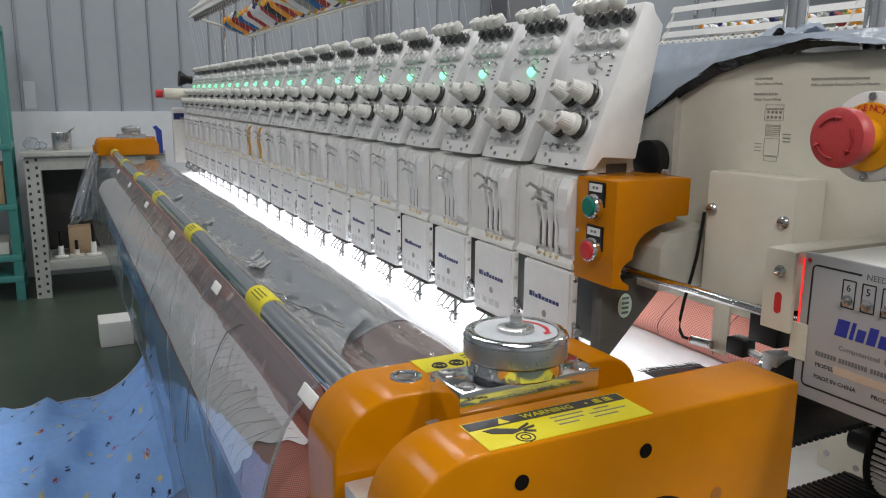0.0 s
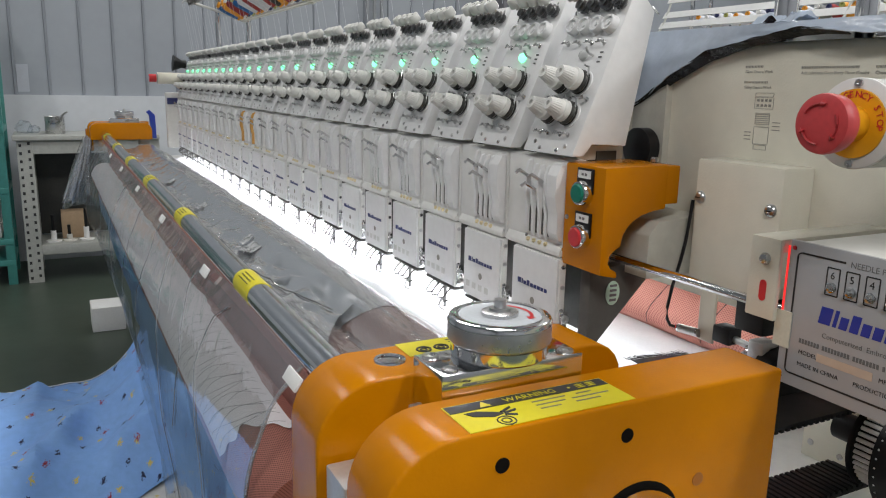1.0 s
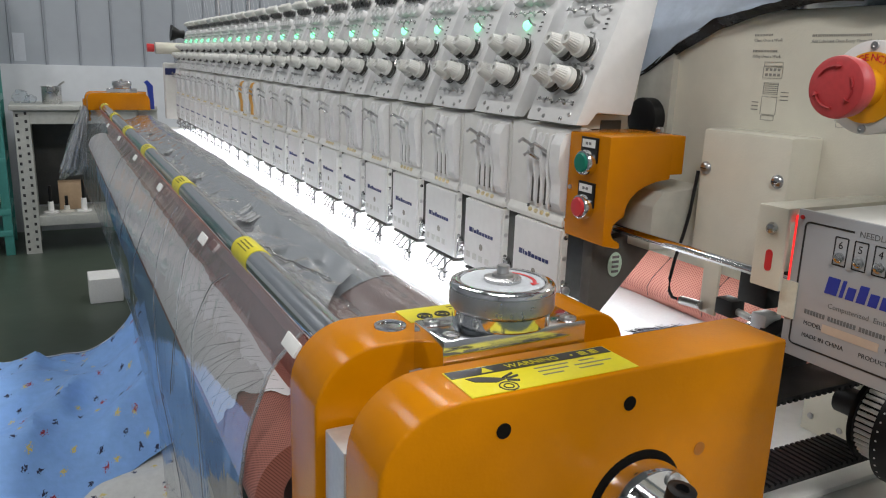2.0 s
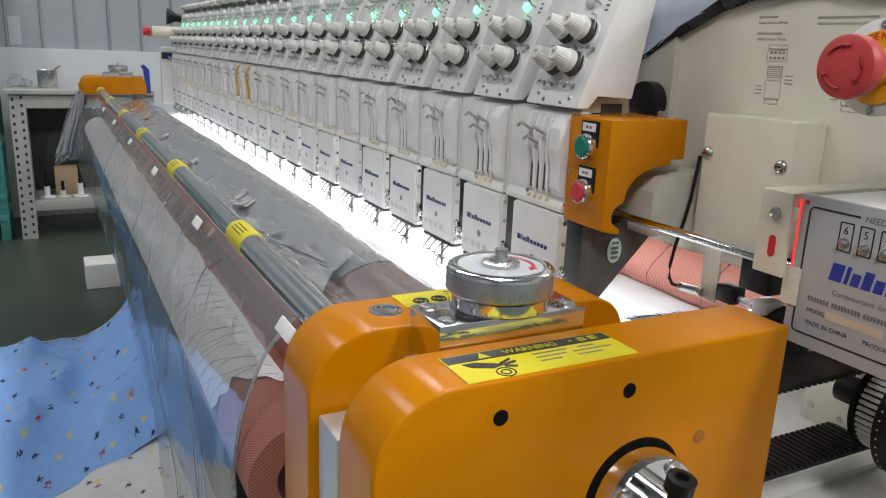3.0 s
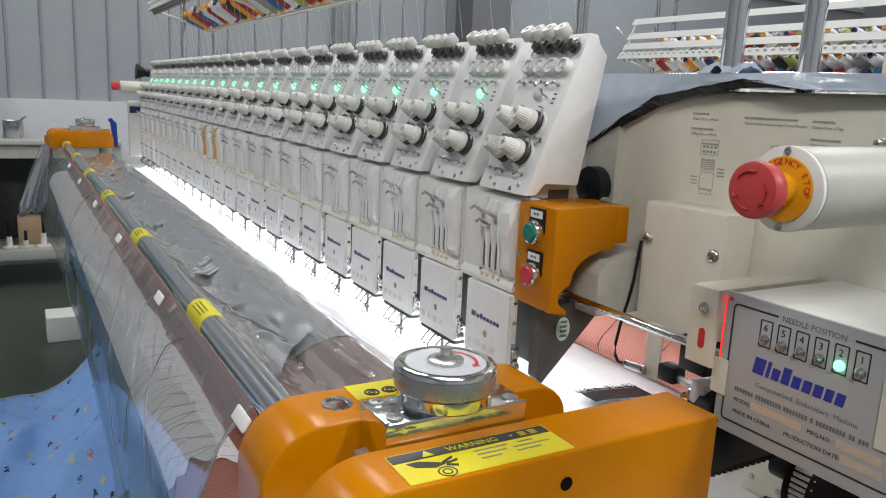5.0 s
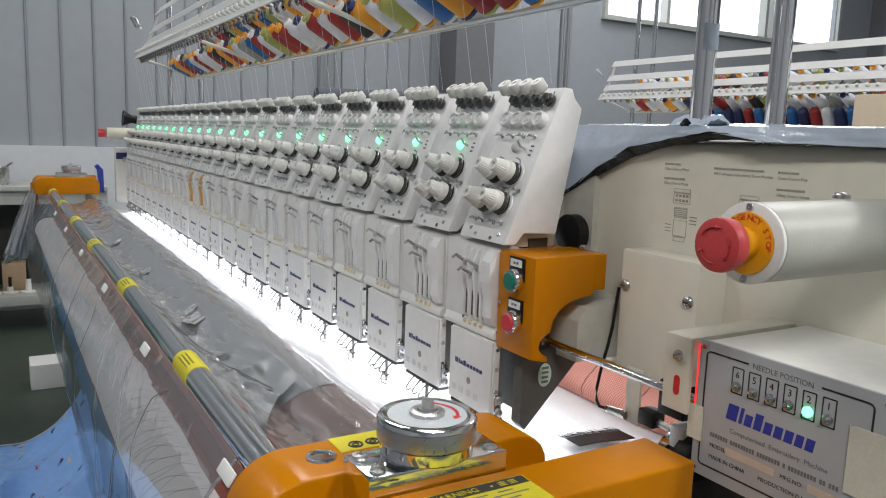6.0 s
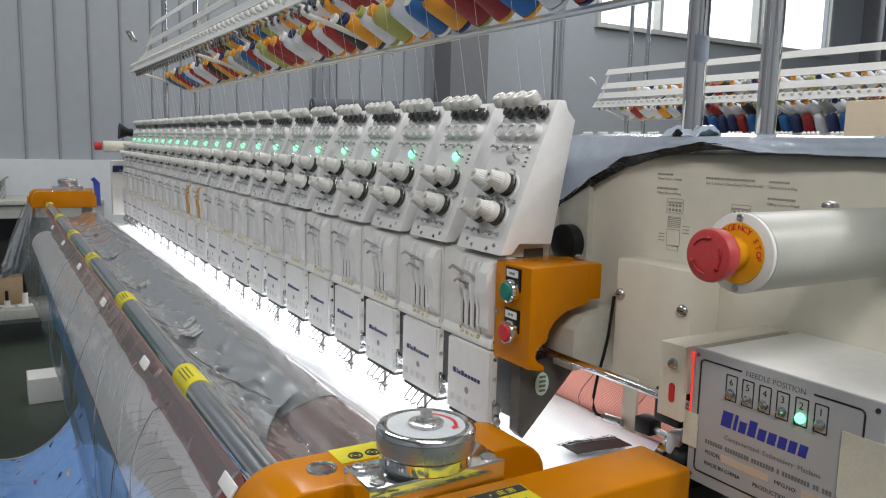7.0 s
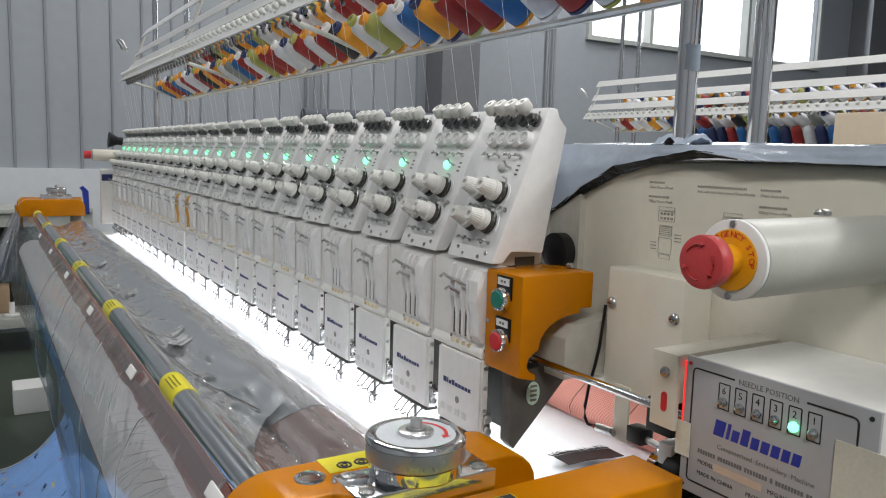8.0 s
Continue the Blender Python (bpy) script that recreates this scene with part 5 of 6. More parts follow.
GK = mesh_of("guide_knob", lathe(B(), (0, 0, 0), (0, 0, 1), [(0, 0.004), (0.004, 0.004), (0.005, 0.008), (0.014, 0.0085), (0.016, 0.006), (0.016, 0.002)], 10), M["knob"])
GS = mesh_of("guide_spring", tube(B(), [(-0.004, 0, 0.004), (0.000, 0.010, -0.003), (0.004, -0.010, -0.010), (0.008, 0.010, -0.017), (0.010, 0.0, -0.024)], 0.0042, 6), M["pin"])


def rack(dx, y0, y1, seed):
    rn = random.Random(seed)
    r = thing("thread_rack", (0.70 + dx, (y0 + y1) / 2, 1.5), "white metal thread rack full of coloured thread cones", "thread rack")
    for x, z, w in ((0.580, 1.600, 0.012), (0.617, 1.655, 0.012), (0.643, 1.714, 0.012), (0.672, 1.800, 0.014)):
        part("rail", prism(B(), [(x + dx - 0.015, z - 0.016), (x + dx + 0.010, z + 0.019), (x + dx + 0.013, z + 0.017), (x + dx - 0.012, z - 0.018)], "y", y0, y1), M["rackwhite"], r, smooth=0)
    part("tray", box(B(), 0.815 + dx, 0.835 + dx, y0, y1, 1.518, 1.523), M["rackwhite"], r, smooth=0)
    part("tray_lip", box(B(), 0.8355 + dx, 0.842 + dx, y0, y1, 1.516, 1.527), M["rackwhite"], r, smooth=0)
    part("upper_tray", box(B(), 0.92 + dx, 0.95 + dx, y0, y1, 1.640, 1.645), M["shelfgrey"], r, smooth=0)
    y = y0 + 0.02
    while y < y1 + 0.001:
        bm = B()
        tube(bm, [(0.575 + dx, y, 1.595), (0.617 + dx, y, 1.650), (0.643 + dx, y, 1.709), (0.672 + dx, y, 1.795)], 0.006, 8)
        tube(bm, [(0.580 + dx, y, 1.592), (0.70 + dx, y, 1.56), (0.838 + dx, y, 1.515), (0.95 + dx, y, 1.64)], 0.006, 8)
        part("cross_bar", bm, M["shelfgrey"], r)
        y += (y1 - y0 - 0.04) / 4
    tip = tube(B(), [(0.60 + dx, y1, 1.72), (0.585 + dx, y1 + 0.04, 1.765), (0.565 + dx, y1 + 0.03, 1.765), (0.58 + dx, y1 - 0.02, 1.72)], 0.006, 8)
    part("end_loop", tip, M["steel"], r)
    n = int((y1 - y0) / 0.045)
    for i in range(n):
        y = y0 + 0.03 + i * 0.045
        piece("guide_knob", GK, r, (0.580 + dx, y, 1.606), Matrix.Rotation(radians(-50), 4, "Y"))
        piece("guide_spring", GS, r, (0.585 + dx, y, 1.594))
    n = int((y1 - y0) / 0.072)
    for row, (bx, bz) in enumerate(((0.815, 1.528), (0.935, 1.652))):
        for i in range(n):
            y = y0 + 0.04 + i * 0.072 + 0.03 * row
            cols = spool_cols if seed == 0 else "wwykwwrwwnwowwrwwgww"
            k = IDX[cols[(i * (1 if row == 0 else 3) + row * 7 + seed) % len(cols)]]
            rot = Matrix.Rotation(radians(-67 + rn.uniform(-4, 4)), 4, "Y") @ Matrix.Rotation(rn.uniform(-0.06, 0.06), 4, "X")
            sp = piece("thread_cone", SP[k], r, (bx + dx, y, bz + 0.018), rot)
            co = new("cone_core", SPB[(i * 7 + row + seed) % 5])
            co.parent = sp
    return r


rack(0.0, -0.45, 3.66, 0)
# threads running down to the heads
tl = thing("sewing_threads", (0.62, 2.0, 1.37), "fine white sewing threads running down to the heads", "thread", kind="stuff")
bm = B()
for i in range(HEADS):
    for k in range(2):
        y = Y0 + i * PITCH + 0.02 + 0.05 * k
        rod(bm, (0.620, y, 1.37), (0.585, y + 0.01, 1.60), 0.0003, n=4, caps=False)
part("thread_lines", bm, THREADS[1], tl)

# ---- second machine behind ----
r2 = rack(2.62, -1.2, 3.55, 11)
for i in range(48):
    y = 2.86 - i * 0.062
    sp = piece("thread_cone", SP[IDX["nbnnrbnkbnrw"[i % 12]]], r2, (3.42, y, 1.445), Matrix.Rotation(radians(-35), 4, "Y"))
part("low_tray", box(B(), 3.36, 3.47, -0.6, 2.95, 1.432, 1.437), M["shelfgrey"], r2, smooth=0)
r2.location.z -= 0.04
m2 = thing("second_machine", (3.4, 1.6, 0.0), "second embroidery machine of the same type behind", "embroidery machine")
part("beam_body", box(B(), 3.27, 3.62, -1.2, 3.7, 1.0, 1.30, 0.01), M["cream"], m2)
part("bed", box(B(), 3.0, 3.9, -1.2, 3.9, 0.80, 0.88, 0.005), M["shelfgrey"], m2)
for y in (-1.0, 1.4, 3.6):
    part("leg", box(B(), 3.35, 3.5, y - 0.06, y + 0.06, 0, 1.0), M["creamdark"], m2, smooth=0)
for i in range(30):
    y = -0.4 + i * PITCH
    part("head_case", box(B(), 3.16, 3.268, y, y + 0.108, 1.05, 1.382, 0.004), M["white"], m2)
    for k in range(4):
        piece("guide_knob", GK, m2, (3.19, y + 0.018 + 0.022 * k, 1.382), Matrix.Rotation(radians(-20), 4, "Y"))
for y in (-0.2, 3.45):
    for x in (3.38, 3.52):
        solo("rack_pole", rod(B(), (x, y, 1.295), (x, y, 2.35), 0.0125, n=16), M["chrome"], "polished chrome pole carrying the thread rack", "pole", group="thread rack poles")
solo("carton", box(B(), 2.40, 2.80, 0.86, 1.447, 1.021, 1.474, 0.004), M["cartonl"], "plain pale cardboard carton standing on a trolley", "carton")
solo("trolley", box(B(), 2.32, 2.88, 0.80, 1.50, 0, 1.02, 0.01), M["shelfgrey"], "grey steel trolley under the carton", "trolley")
solo("dark_cloth_roll", rod(B(), (1.9, 4.9, 1.53), (3.3, 4.9, 1.56), 0.055, n=24), M["greyroll"], "dark grey cloth roll lying behind the machine", "fabric roll")
solo("roll_stand", box(B(), 2.5, 2.7, 4.84, 4.96, 0, 1.485), M["shelfgrey"], "grey stand under the dark cloth roll", "stand")

# ---- drive: belts, pulley and parts in front of the housing ----
dr = thing("belt_drive", (0.66, 0.45, 0.816), "black toothed drive belts running over a grooved pulley", "belt drive")
pz, px = 0.900, 0.741


def belt(x0, x1, y0, y1, z, up, name):
    bt = part(name, box(B(), x0, x1, y0, y1, z, z + 0.003), M["black"], dr, smooth=0)
    me = mesh_of("belt_tooth", box(B(), 0, 0.0045, y0, y1, 0, 0.0035), M["black"], 0)
    n = int((x1 - x0) / 0.008)
    for i in range(n):
        x = x0 + 0.002 + i * 0.008
        if up:
            piece("belt_tooth", me, bt, (x, 0, z + 0.003))
        else:
            piece("belt_tooth", me, bt, (x, 0, z - 0.0035))


belt(0.566, px, 0.432, 0.482, 0.853, True, "lower_belt")
belt(0.566, px, 0.432, 0.482, 0.945, False, "upper_belt")
pl = part("pulley", lathe(B(), (px, 0.405, pz), (0, 1, 0), [(-0.048, 0.0585), (0.001, 0.0595), (0.0025, 0.043), (0.027, 0.043), (0.028, 0.049), (0.033, 0.049), (0.034, 0.043), (0.034, 0.015), (0.075, 0.015)], 48), M["black"], dr)
bm = B()
for i in range(44):
    a = 2 * math.pi * i / 44
    rod(bm, (px + 0.0435 * math.cos(a), 0.4078, pz + 0.0435 * math.sin(a)), (px + 0.0435 * math.cos(a), 0.4325, pz + 0.0435 * math.sin(a)), 0.0022, n=8)
# near-white teeth: the light falling on them is put into the colour
part("pulley_teeth", bm, M["litsteel"], pl)
part("pulley_face", lathe(B(), (px, 0.3565, pz), (0, -1, 0), [(0, 0.0605), (0.003, 0.0605), (0.004, 0.057), (0.004, 0.012), (0.02, 0.012), (0.02, 0.004)], 40), M["shelfgrey"], pl)
for i in range(40):
    a = 2 * math.pi * i / 40
    part("rim_mark", lathe(B(), (px + 0.0597 * math.cos(a), 0.4005, pz + 0.0597 * math.sin(a)), (math.cos(a), 0, math.sin(a)), [(0, 0.0011), (0.0003, 0.001)], 6), M["paper"], pl)
part("mount_block", box(B(), 0.797, 0.84, 0.498, 0.562, 0.8157, 0.93, 0.002), M["cream"], dr)
for y, z in ((0.550, 0.836), (0.511, 0.834)):
    part("block_screw", lathe(B(), (0.7968, y, z), (-1, 0, 0), [(0, 0.004), (0.001, 0.0038), (0.0012, 0.001)], 12), M["steel"], dr)
part("foot_plate", box(B(), 0.60, 0.80, 0.445, 0.508, 0.8155, 0.822, 0.001), M["case"], dr)
part("foot_block", box(B(), 0.62, 0.80, 0.300, 0.335, 0.8155, 0.840, 0.002), M["case"], dr)
part("front_block", box(B(), 0.565, 0.64, 0.53, 0.60, 0.8155, 0.830, 0.002), M["case"], dr)

# lever shaft, hanger strip, sensor and cable below the side cover
ls = thing("lever_shaft", (0.66, 0.62, 1.0), "thin polished lever shaft with hanger strip and sensor", "shaft")
part("shaft", rod(B(), (0.603, 0.735, 1.050), (0.603, 0.455, 1.050), 0.0048, n=14), M["chrome"], ls)
part("hanger", box(B(), 0.655, 0.6585, 0.588, 0.611, 0.968, 1.036, 0.001), M["cream"], ls)
part("hanger_bolt", rod(B(), (0.653, 0.606, 0.976), (0.653, 0.638, 0.973), 0.0052, n=12), M["steel"], ls)
part("sensor_block", box(B(), 0.655, 0.690, 0.522, 0.560, 0.996, 1.036, 0.003), M["black"], ls)
part("clamp_rod", rod(B(), (0.662, 0.588, 0.983), (0.662, 0.50, 0.976), 0.004, n=12), M["steel"], ls)
part("clamp_block", box(B(), 0.652, 0.672, 0.562, 0.586, 0.974, 0.993, 0.002), M["black"], ls)
part("clamp_block", box(B(), 0.650, 0.674, 0.515, 0.535, 0.966, 0.992, 0.003), M["alu"], ls)
part("drive_wheel", lathe(B(), (0.672, 0.50, 0.950), (0, 1, 0), [(0, 0.034), (0.004, 0.036), (0.020, 0.036), (0.022, 0.030), (0.040, 0.020)], 28), M["black"], ls)
part("chrome_wheel", lathe(B(), (0.668, 0.536, 0.950), (0, 1, 0), [(0, 0.022), (0.001, 0.024), (0.012, 0.024), (0.013, 0.022)], 28), M["chrome"], ls)
part("sensor_tip", rod(B(), (0.653, 0.6385, 0.973), (0.653, 0.641, 0.973), 0.0026, n=10), M["redglow"], ls)
cab = [(0.664, 0.6440, 1.125), (0.661, 0.6440, 1.10), (0.659, 0.6450, 1.075), (0.656, 0.6480, 1.05), (0.652, 0.6530, 1.02), (0.650, 0.6560, 0.995), (0.650, 0.6550, 0.980), (0.651, 0.6500, 0.973), (0.653, 0.6405, 0.973)]
part("cable", tube(B(), cab, 0.0020, 8), M["black"], ls)

# take-up roll of net cloth behind the heads
nr = thing("back_roll", (0.83, 2.2, 0.93), "large roll of red net cloth behind the heads", "fabric roll")
# paler than the red net cloth: its brighter lighting put into the colour
part("net_roll", rod(B(), (0.84, 0.50, 0.935), (0.84, YE, 0.935), 0.052, n=48), M["selvage"], nr)
bm = B()
for y in (0.60, 0.72, 0.83):
    tube(bm, [(0.84 + 0.0525 * math.cos(a * 0.35), y + 0.02 * math.sin(a * 0.7), 0.935 + 0.0525 * math.sin(a * 0.35)) for a in range(2, 12)], 0.0007, 5)
part("seam", bm, M["ink"], nr)
fs = thing("frayed_strip", (0.70, 0.735, 0.90), "black frayed cloth strip lying on the white quilt", "cloth strip")


def strip_at(u, v):
    return Vector((0.664 + 0.090 * u, 0.726 - 0.010 * u - 0.030 * v, 0.9005 + 0.001 * math.sin(u * 5)))


part("strip", sheet(B(), 14, 3, strip_at, 0.001), M["black"], fs)
bm = B()
fr_rng = random.Random(8)
for i in range(60):
    p = strip_at(i / 59, 0) + Vector((0, 0, 0.0005))
    rod(bm, p, p + Vector((-fr_rng.uniform(0.002, 0.010), fr_rng.uniform(0.004, 0.013), fr_rng.uniform(-0.001, 0.002))), 0.0005, 0.0002, 5)
tagged(part("frayed_threads", bm, M["black"], fs), kind="stuff")
# white bar with tip at the far end
eb = thing("end_arm", (0.50, YE - 0.05, 1.23), "cream round arm with a red button tip at the machine's end", "emergency stop")
part("round_arm", rod(B(), (0.46, YE - 0.05, 1.255), (0.70, YE - 0.05, 1.255), 0.026, n=24), M["cream"], eb)
part("button", rod(B(), (0.425, YE - 0.05, 1.255), (0.455, YE - 0.05, 1.255), 0.018, n=20), M["red"], eb)
solo("black_horn", lathe(B(), (0.60, YE + 0.02, 1.32), (-1, 0, 0.1), [(0, 0.02), (0.02, 0.018), (0.06, 0.038)], 20), M["black"], "black horn shaped cap at the end of the row", "cap")
solo("blue_bracket", prism(B(), [(0.44, 0.97), (0.432, 1.08), (0.420, 1.095), (0.435, 1.105), (0.458, 1.08), (0.46, 0.97)], "y", YE + 0.10, YE + 0.13), M["bluepl"], "blue plastic bracket beside the far roller bracket", "bracket")

# ---- shelves and bench by the far wall ----
def perforated(bm, x, y, z0, z1, w=0.042, t=0.003):
    box(bm, x, x + w, y, y + t, z0, z1)
    box(bm, x, x + t, y + t, y + w, z0, z1)
    return bm


# shelf enamel darkened for the bench; its shade is put into the colour
BENCH = mat("bench_enamel_shaded", (0.40, 0.41, 0.385), 0.5, vary=0.12, scale=7)
DX0, DX1, DY0, DY1, DH = -0.185, 0.62, 5.20, 5.62, 0.905
bn = thing("steel_bench", (0.2, 5.4, 0.0), "grey perforated steel workbench with a lower shelf", "workbench")
hole = mesh_of("slot_hole", box(B(), -0.007, 0.007, -0.0008, 0.0008, -0.009, 0.009), M["ink"], 0)
for x in (DX0, DX1 - 0.085):
    for y in (DY0, DY1 - 0.045):
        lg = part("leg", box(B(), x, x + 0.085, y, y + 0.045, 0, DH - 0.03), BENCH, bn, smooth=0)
        if y == DY0 and x == DX0:
            z = 0.03
            while z < DH - 0.05:
                piece("slot_hole", hole, lg, (x + 0.018, y - 0.0010, z))
                piece("slot_hole", hole, lg, (x + 0.064, y - 0.0010, z + 0.012))
                z += 0.048
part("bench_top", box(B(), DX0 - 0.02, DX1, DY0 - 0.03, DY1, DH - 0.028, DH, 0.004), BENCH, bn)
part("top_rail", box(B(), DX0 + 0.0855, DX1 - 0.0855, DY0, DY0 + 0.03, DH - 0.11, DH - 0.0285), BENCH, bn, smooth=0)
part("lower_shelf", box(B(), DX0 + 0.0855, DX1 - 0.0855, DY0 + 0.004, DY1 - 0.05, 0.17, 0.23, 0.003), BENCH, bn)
part("back_panel", box(B(), DX0, DX1, DY1 + 0.001, DY1 + 0.006, 0.23, DH - 0.03), M["darkmetal"], bn, smooth=0)
pot = thing("steel_pot", (0.03, 5.35, DH), "small stainless steel pot with a spoon on the bench", "pot")
part("pot_body", lathe(B(), (0.03, 5.35, DH), (0, 0, 1), [(0, 0.054), (0.004, 0.056), (0.104, 0.056), (0.106, 0.059), (0.108, 0.056), (0.10, 0.053), (0.01, 0.05)], 28), M["steel"], pot)
part("spoon", tube(B(), [(0.05, 5.35, DH + 0.06), (0.075, 5.345, DH + 0.115), (0.105, 5.34, DH + 0.135)], 0.006, 8), M["steel"], pot)
for x, z, h, m, nm in ((-0.03, 0.231, 0.10, "paper", "white"), (0.16, 0.231, 0.12, "paper", "white"), (0.06, 0.231, 0.06, "offwhite", "pale")):
    sp = thing("bobbin_stand", (x, 5.32, z), nm + " thread spool stand with a dark rod on the lower shelf", "spool stand", "small things on the lower shelf")
    part("foot", lathe(B(), (x, 5.32, z), (0, 0, 1), [(0, 0.045), (0.008, 0.045), (0.012, 0.018), (h * 0.7, 0.016), (h * 0.7, 0.008)], 18), M[m], sp)
    part("spindle", rod(B(), (x, 5.32, z + h * 0.7), (x, 5.32, z + h * 1.7), 0.010, n=10), M["black"], sp)
solo("small_carton", box(B(), 0.02, 0.17, 5.40, 5.55, 0.231, 0.40, 0.003), M["carton"], "brown cardboard box on the bench's lower shelf", "carton")
for x, z, s in ((-0.14, DH, 0.05), (-0.09, DH, 0.035)):
    bm = bmesh.new()
    bmesh.ops.create_icosphere(bm, subdivisions=3, radius=s, matrix=Matrix.Translation((x, 5.42, z + s * 0.6)))
    for v in bm.verts:
        v.co += (v.co - Vector((x, 5.42, z + s * 0.6))) * 0.35 * noise.noise(v.co * 40)
        v.co.z = max(v.co.z, z + 0.001)
    solo("plastic_bag", bm, M["film"], "crumpled clear plastic bag on the bench", "bag")

tsx = -0.245
ts = thing("teal_shelf", (-0.65, 5.4, 0.0), "teal enamelled steel storage shelf holding cartons", "shelf")
for x in (tsx - 0.05, -1.1):
    for y in (5.20, 5.62):
        part("post", box(B(), x, x + 0.05, y, y + 0.05, 0, 1.66, 0.002), M["teal"], ts)
for z in (0.12, 0.25, 0.56, 0.92, 1.62):
    part("shelf_board", box(B(), -1.10, tsx - 0.001, 5.195, 5.672, z, z + 0.035, 0.002), M["teal"], ts)
solo("carton", box(B(), -0.62, -0.305, 5.24, 5.55, 0.5965, 0.83, 0.003), M["carton"], "brown cardboard carton with a label on the teal shelf", "carton")
bm = box(B(), -0.40, -0.34, 5.238, 5.2395, 0.70, 0.74)
solo("carton_label", bm, M["paper"], "white paper label on the cardboard carton", "label", smooth=0)
solo("white_case", box(B(), -0.70, -0.31, 5.26, 5.55, 0.9565, 1.22, 0.004), M["offwhite"], "pale plastic case on the teal shelf", "case")
solo("folded_sheet", box(B(), -0.72, -0.31, 5.25, 5.56, 0.2865, 0.36, 0.004), M["offwhite"], "pale folded sheet lying on the low teal shelf", "sheet")
solo("floor_block", box(B(), 0.115, 0.27, 4.02, 4.20, 0, 0.125, 0.006), M["paper"], "white foam block on the green floor", "block")


# ---- printed fabric: blue and white with small flower marks, heaped on the floor and hanging from the roll ----
def cloth(name, base, spots):
    m = mat(name, base, 0.8, vary=0.10, scale=5, bump=0.3, bscale=120)
    nt = m.node_tree
    b = nt.nodes["Principled BSDF"]
    prev = b.inputs["Base Color"].links[0].from_socket
    tc = nt.nodes.new("ShaderNodeUVMap")
    for k, (col, sc, size, off) in enumerate(spots):
        mp = nt.nodes.new("ShaderNodeMapping")
        mp.inputs["Location"].default_value = (off, off * 1.7, 0)
        vo = nt.nodes.new("ShaderNodeTexVoronoi")
        vo.voronoi_dimensions = "2D"
        vo.inputs["Scale"].default_value = sc
        vo.inputs["Randomness"].default_value = 0.75
        nz = nt.nodes.new("ShaderNodeTexNoise")
        nz.inputs["Scale"].default_value = 150
        nt.links.new(tc.outputs[0], mp.inputs[0])
        nt.links.new(mp.outputs[0], vo.inputs["Vector"])
        nt.links.new(mp.outputs[0], nz.inputs["Vector"])
        su = nt.nodes.new("ShaderNodeMath")
        su.operation = "MULTIPLY_ADD"
        su.inputs[1].default_value = 0.34
        nt.links.new(nz.outputs["Fac"], su.inputs[0])
        nt.links.new(vo.outputs["Distance"], su.inputs[2])
        lt = nt.nodes.new("ShaderNodeMath")
        lt.operation = "LESS_THAN"
        lt.inputs[1].default_value = size + 0.17
        nt.links.new(su.outputs[0], lt.inputs[0])
        mx = nt.nodes.new("ShaderNodeMix")
        mx.data_type = "RGBA"
        mx.inputs["B"].default_value = (*col, 1)
        nt.links.new(lt.outputs[0], mx.inputs["Factor"])
        nt.links.new(prev, mx.inputs["A"])
        prev = mx.outputs["Result"]
    nt.links.new(prev, b.inputs["Base Color"])
    return m


SPOTS = [((0.015, 0.02, 0.06), 8.0, 0.06, 0.3), ((0.60, 0.48, 0.14), 6.5, 0.05, 1.9), ((0.30, 0.02, 0.03), 5.0, 0.035, 4.1)]
BLUE = cloth("blue_print_cloth", (0.205, 0.375, 0.70), SPOTS)
PALE = cloth("pale_print_cloth", (0.55, 0.55, 0.53), SPOTS)


def cloth_sheet(f, nu, nv, su, sv, thick=0.004):
    bm = sheet(B(), nu, nv, f)
    uv = bm.loops.layers.uv.new("UVMap")
    bm.verts.index_update()
    for fc in bm.faces:
        for lp in fc.loops:
            i = lp.vert.index
            lp[uv].uv = (i // (nv + 1) / nu * su, i % (nv + 1) / nv * sv)
    bmesh.ops.recalc_face_normals(bm, faces=bm.faces)
    bmesh.ops.solidify(bm, geom=list(bm.faces), thickness=thick)
    return bm


def heap(x, y):
    ridge = 0.5 - abs(noise.noise(Vector((x * 2.6 + y * 1.3, y * 2.4 - x * 1.4, 1))))
    ridge2 = 0.5 - abs(noise.noise(Vector((x * 6 - y * 3, y * 5 + x * 2, 7))))
    h = 0.02 + 0.05 * (0.5 + noise.noise(Vector((x * 2.2, y * 1.7, 4)))) + 0.11 * max(0, ridge) ** 1.6 + 0.045 * max(0, ridge2) + 0.008 * noise.noise(Vector((x * 16, y * 13, 1)))
    return max(0.012, h)


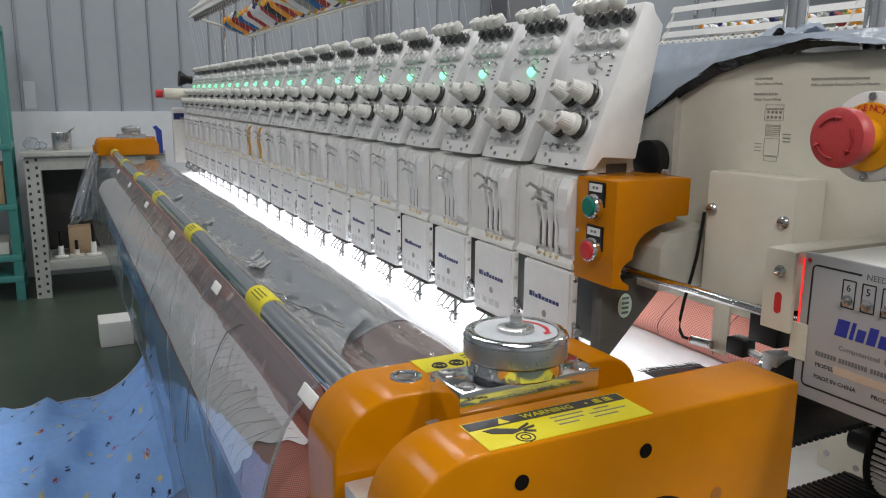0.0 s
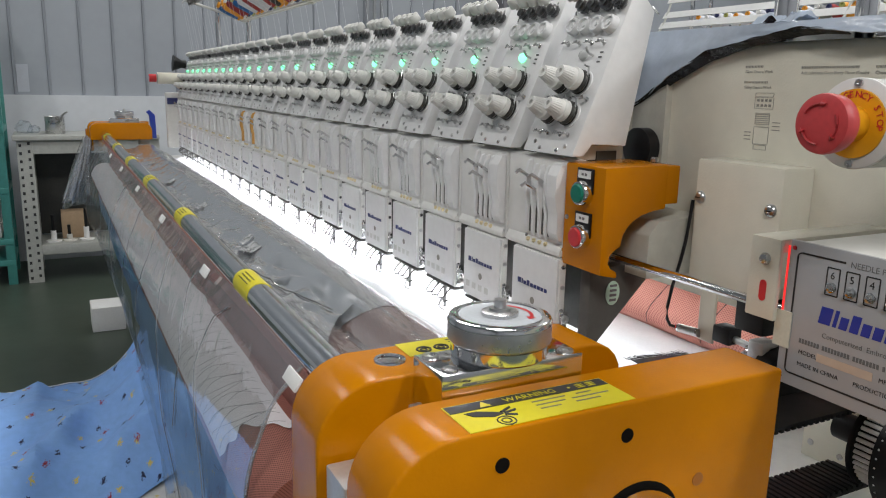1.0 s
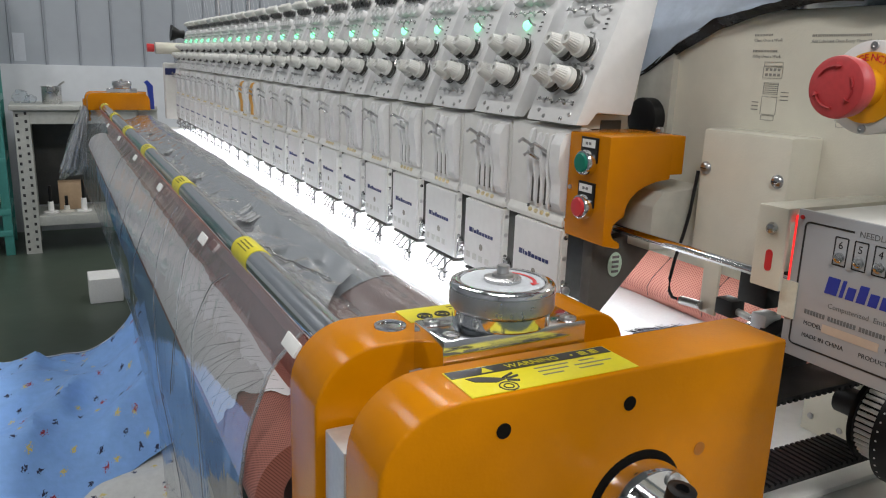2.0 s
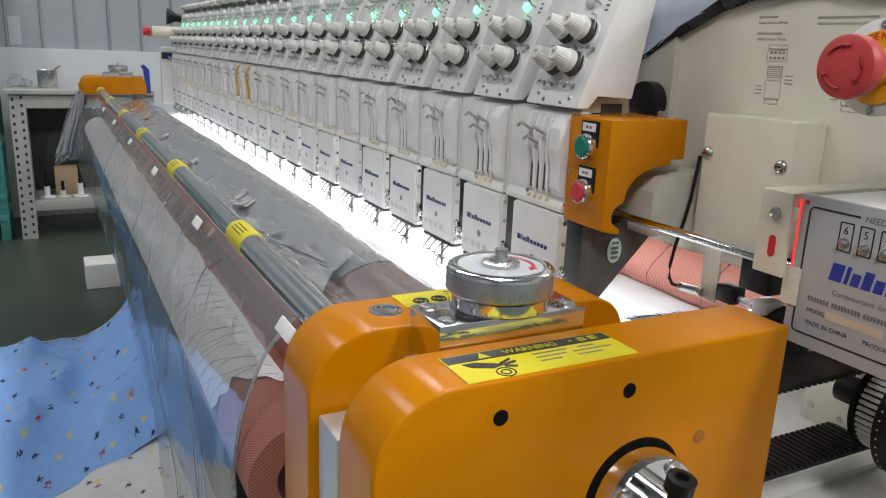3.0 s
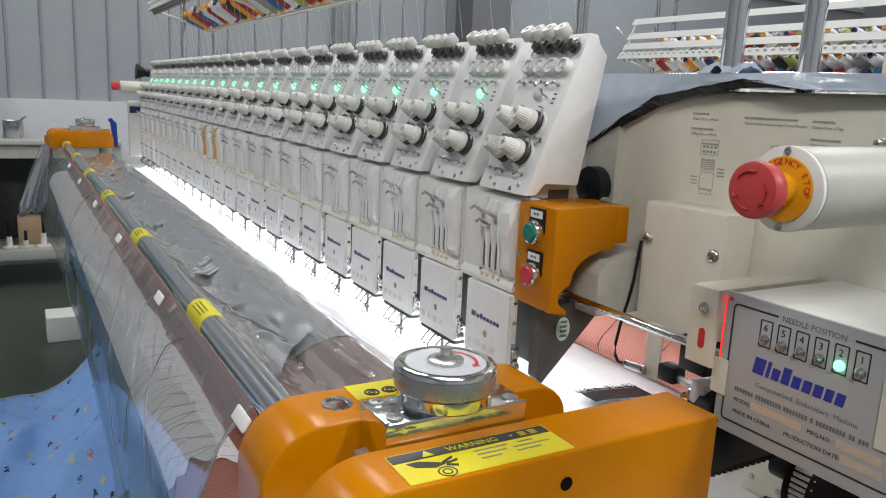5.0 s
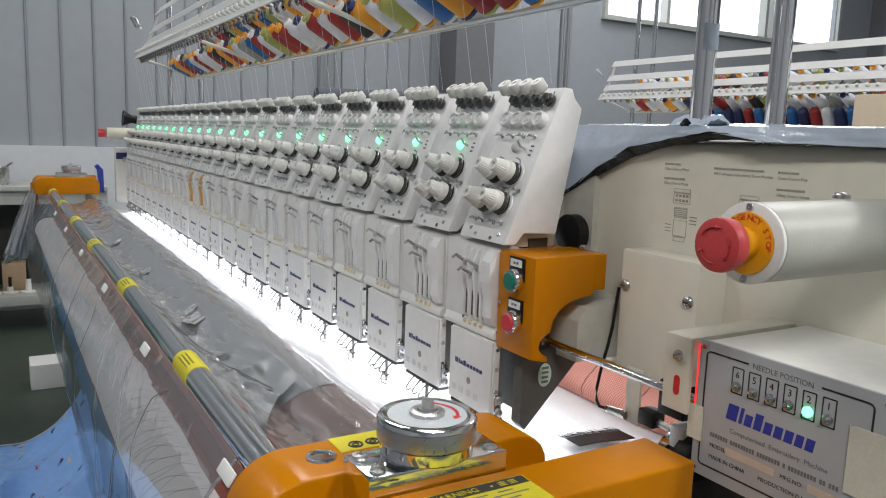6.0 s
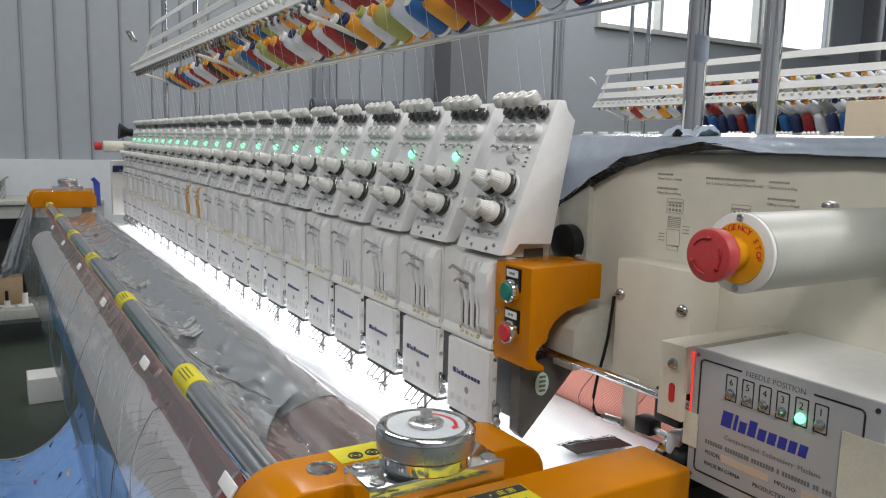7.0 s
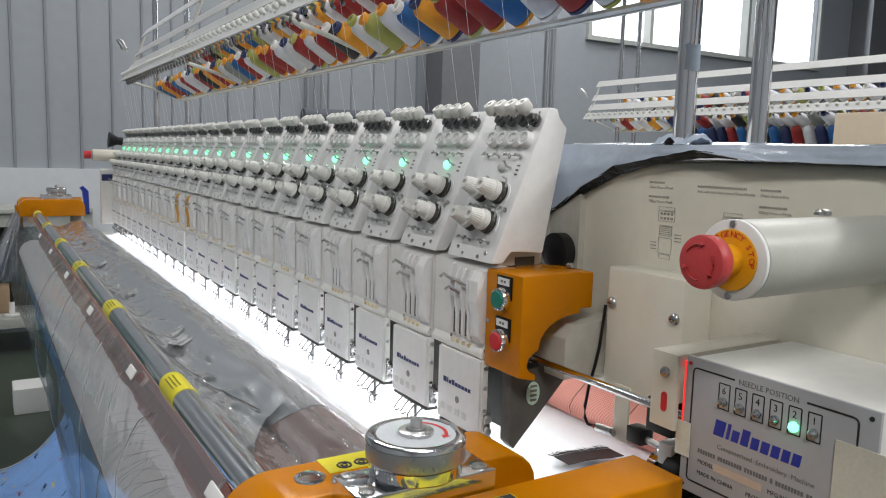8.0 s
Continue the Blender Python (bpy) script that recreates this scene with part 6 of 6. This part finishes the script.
def blue_f(u, v):
    out = u ** 3 * 0.22 * noise.noise(Vector((v * 5, 1, 9)))
    x = 0.335 - u * 1.58 + out
    lo = float(np.interp(x, (-1.2, -0.3, -0.14, 0.04, 0.16, 0.34), (2.00, 1.97, 2.04, 2.15, 2.22, 2.33)))
    y = lo + v * (3.27 - lo) + 0.04 * noise.noise(Vector((u * 9, 0, 2))) * (1 - v) + 0.07 * noise.noise(Vector((u * 3, 7, 2))) * v
    # the cloth climbs towards the roll beside the film
    up = 0.36 * max(0, 1 - u / 0.20) ** 2 * (0.6 + 0.6 * noise.noise(Vector((v * 5, 0, 1)))) * min(1.0, 0.25 + 2.2 * v)
    fold = 0.085 * max(0.0, 0.42 - abs(noise.noise(Vector((x * 1.7 + y * 1.1, y * 1.5 - x * 0.9, 11))))) / 0.42 + 0.03 * max(0.0, 0.3 - abs(noise.noise(Vector((x * 4.0 - y * 1.5, y * 3.0 + x, 5))))) / 0.3
    lie = min(1.0, 0.12 + 5.0 * v) * min(1.0, 0.2 + 4.0 * (1 - v))
    return Vector((x - 0.02 * min(1, up * 3), y, 0.012 + (heap(x, y) * 0.7 + fold) * lie + max(0, up)))


blue = thing("blue_fabric", (-0.4, 2.7, 0.0), "light blue printed fabric heaped on the floor", "fabric")
part("cloth", cloth_sheet(blue_f, 110, 90, 2.0, 1.2), BLUE, blue)
part("selvage_edge", sheet(B(), 110, 2, lambda u, v: blue_f(u, 1.0) + Vector((0, 0.012 * v - 0.002, 0.006 - 0.006 * v)), 0.002), M["sheet"], blue, "thin white woven selvage")


def pale_f(u, v):
    out = u ** 3 * 0.20 * noise.noise(Vector((v * 5, 4, 9)))
    x = 0.335 - u * 1.58 + out
    y = 1.05 + v * 1.36 + 0.10 * noise.noise(Vector((u * 3, 5, 2))) * v + 0.14 * noise.noise(Vector((u * 3, 3, 2))) * (1 - v)
    return Vector((x, y, max(0.006, heap(x, y) * 0.45 - 0.012)))


solo("pale_fabric", cloth_sheet(pale_f, 80, 80, 2.0, 1.5), PALE, "white printed fabric with small flowers heaped on the floor", "fabric")


def hanging_cloth_f(u, v):
    y = 1.30 + v * 2.44 + 0.10 * u * (1 - v)
    fold = noise.noise(Vector((y * 5, u * 1.5, 0))) + 0.5 * noise.noise(Vector((y * 13, u * 2, 4)))
    z = 0.785 - 0.765 * u
    return Vector((0.178 + 0.03 * u + tuck(y, z) + 0.022 * (0.3 + u) * fold, y, z))


# greyer copy of the blue cloth; shade behind the film put into its colour
SHADED_CLOTH = mat("shaded_blue_cloth", (0.145, 0.265, 0.44), 0.75, vary=0.14, scale=6, bump=0.3, bscale=90)
solo("hanging_fabric", sheet(B(), 24, 150, hanging_cloth_f, 0.003), SHADED_CLOTH, "blue fabric hanging in folds from the roll, shade put into its colour", "fabric")


def motions():
    """Nothing but the camera moves."""
    return None


motions()
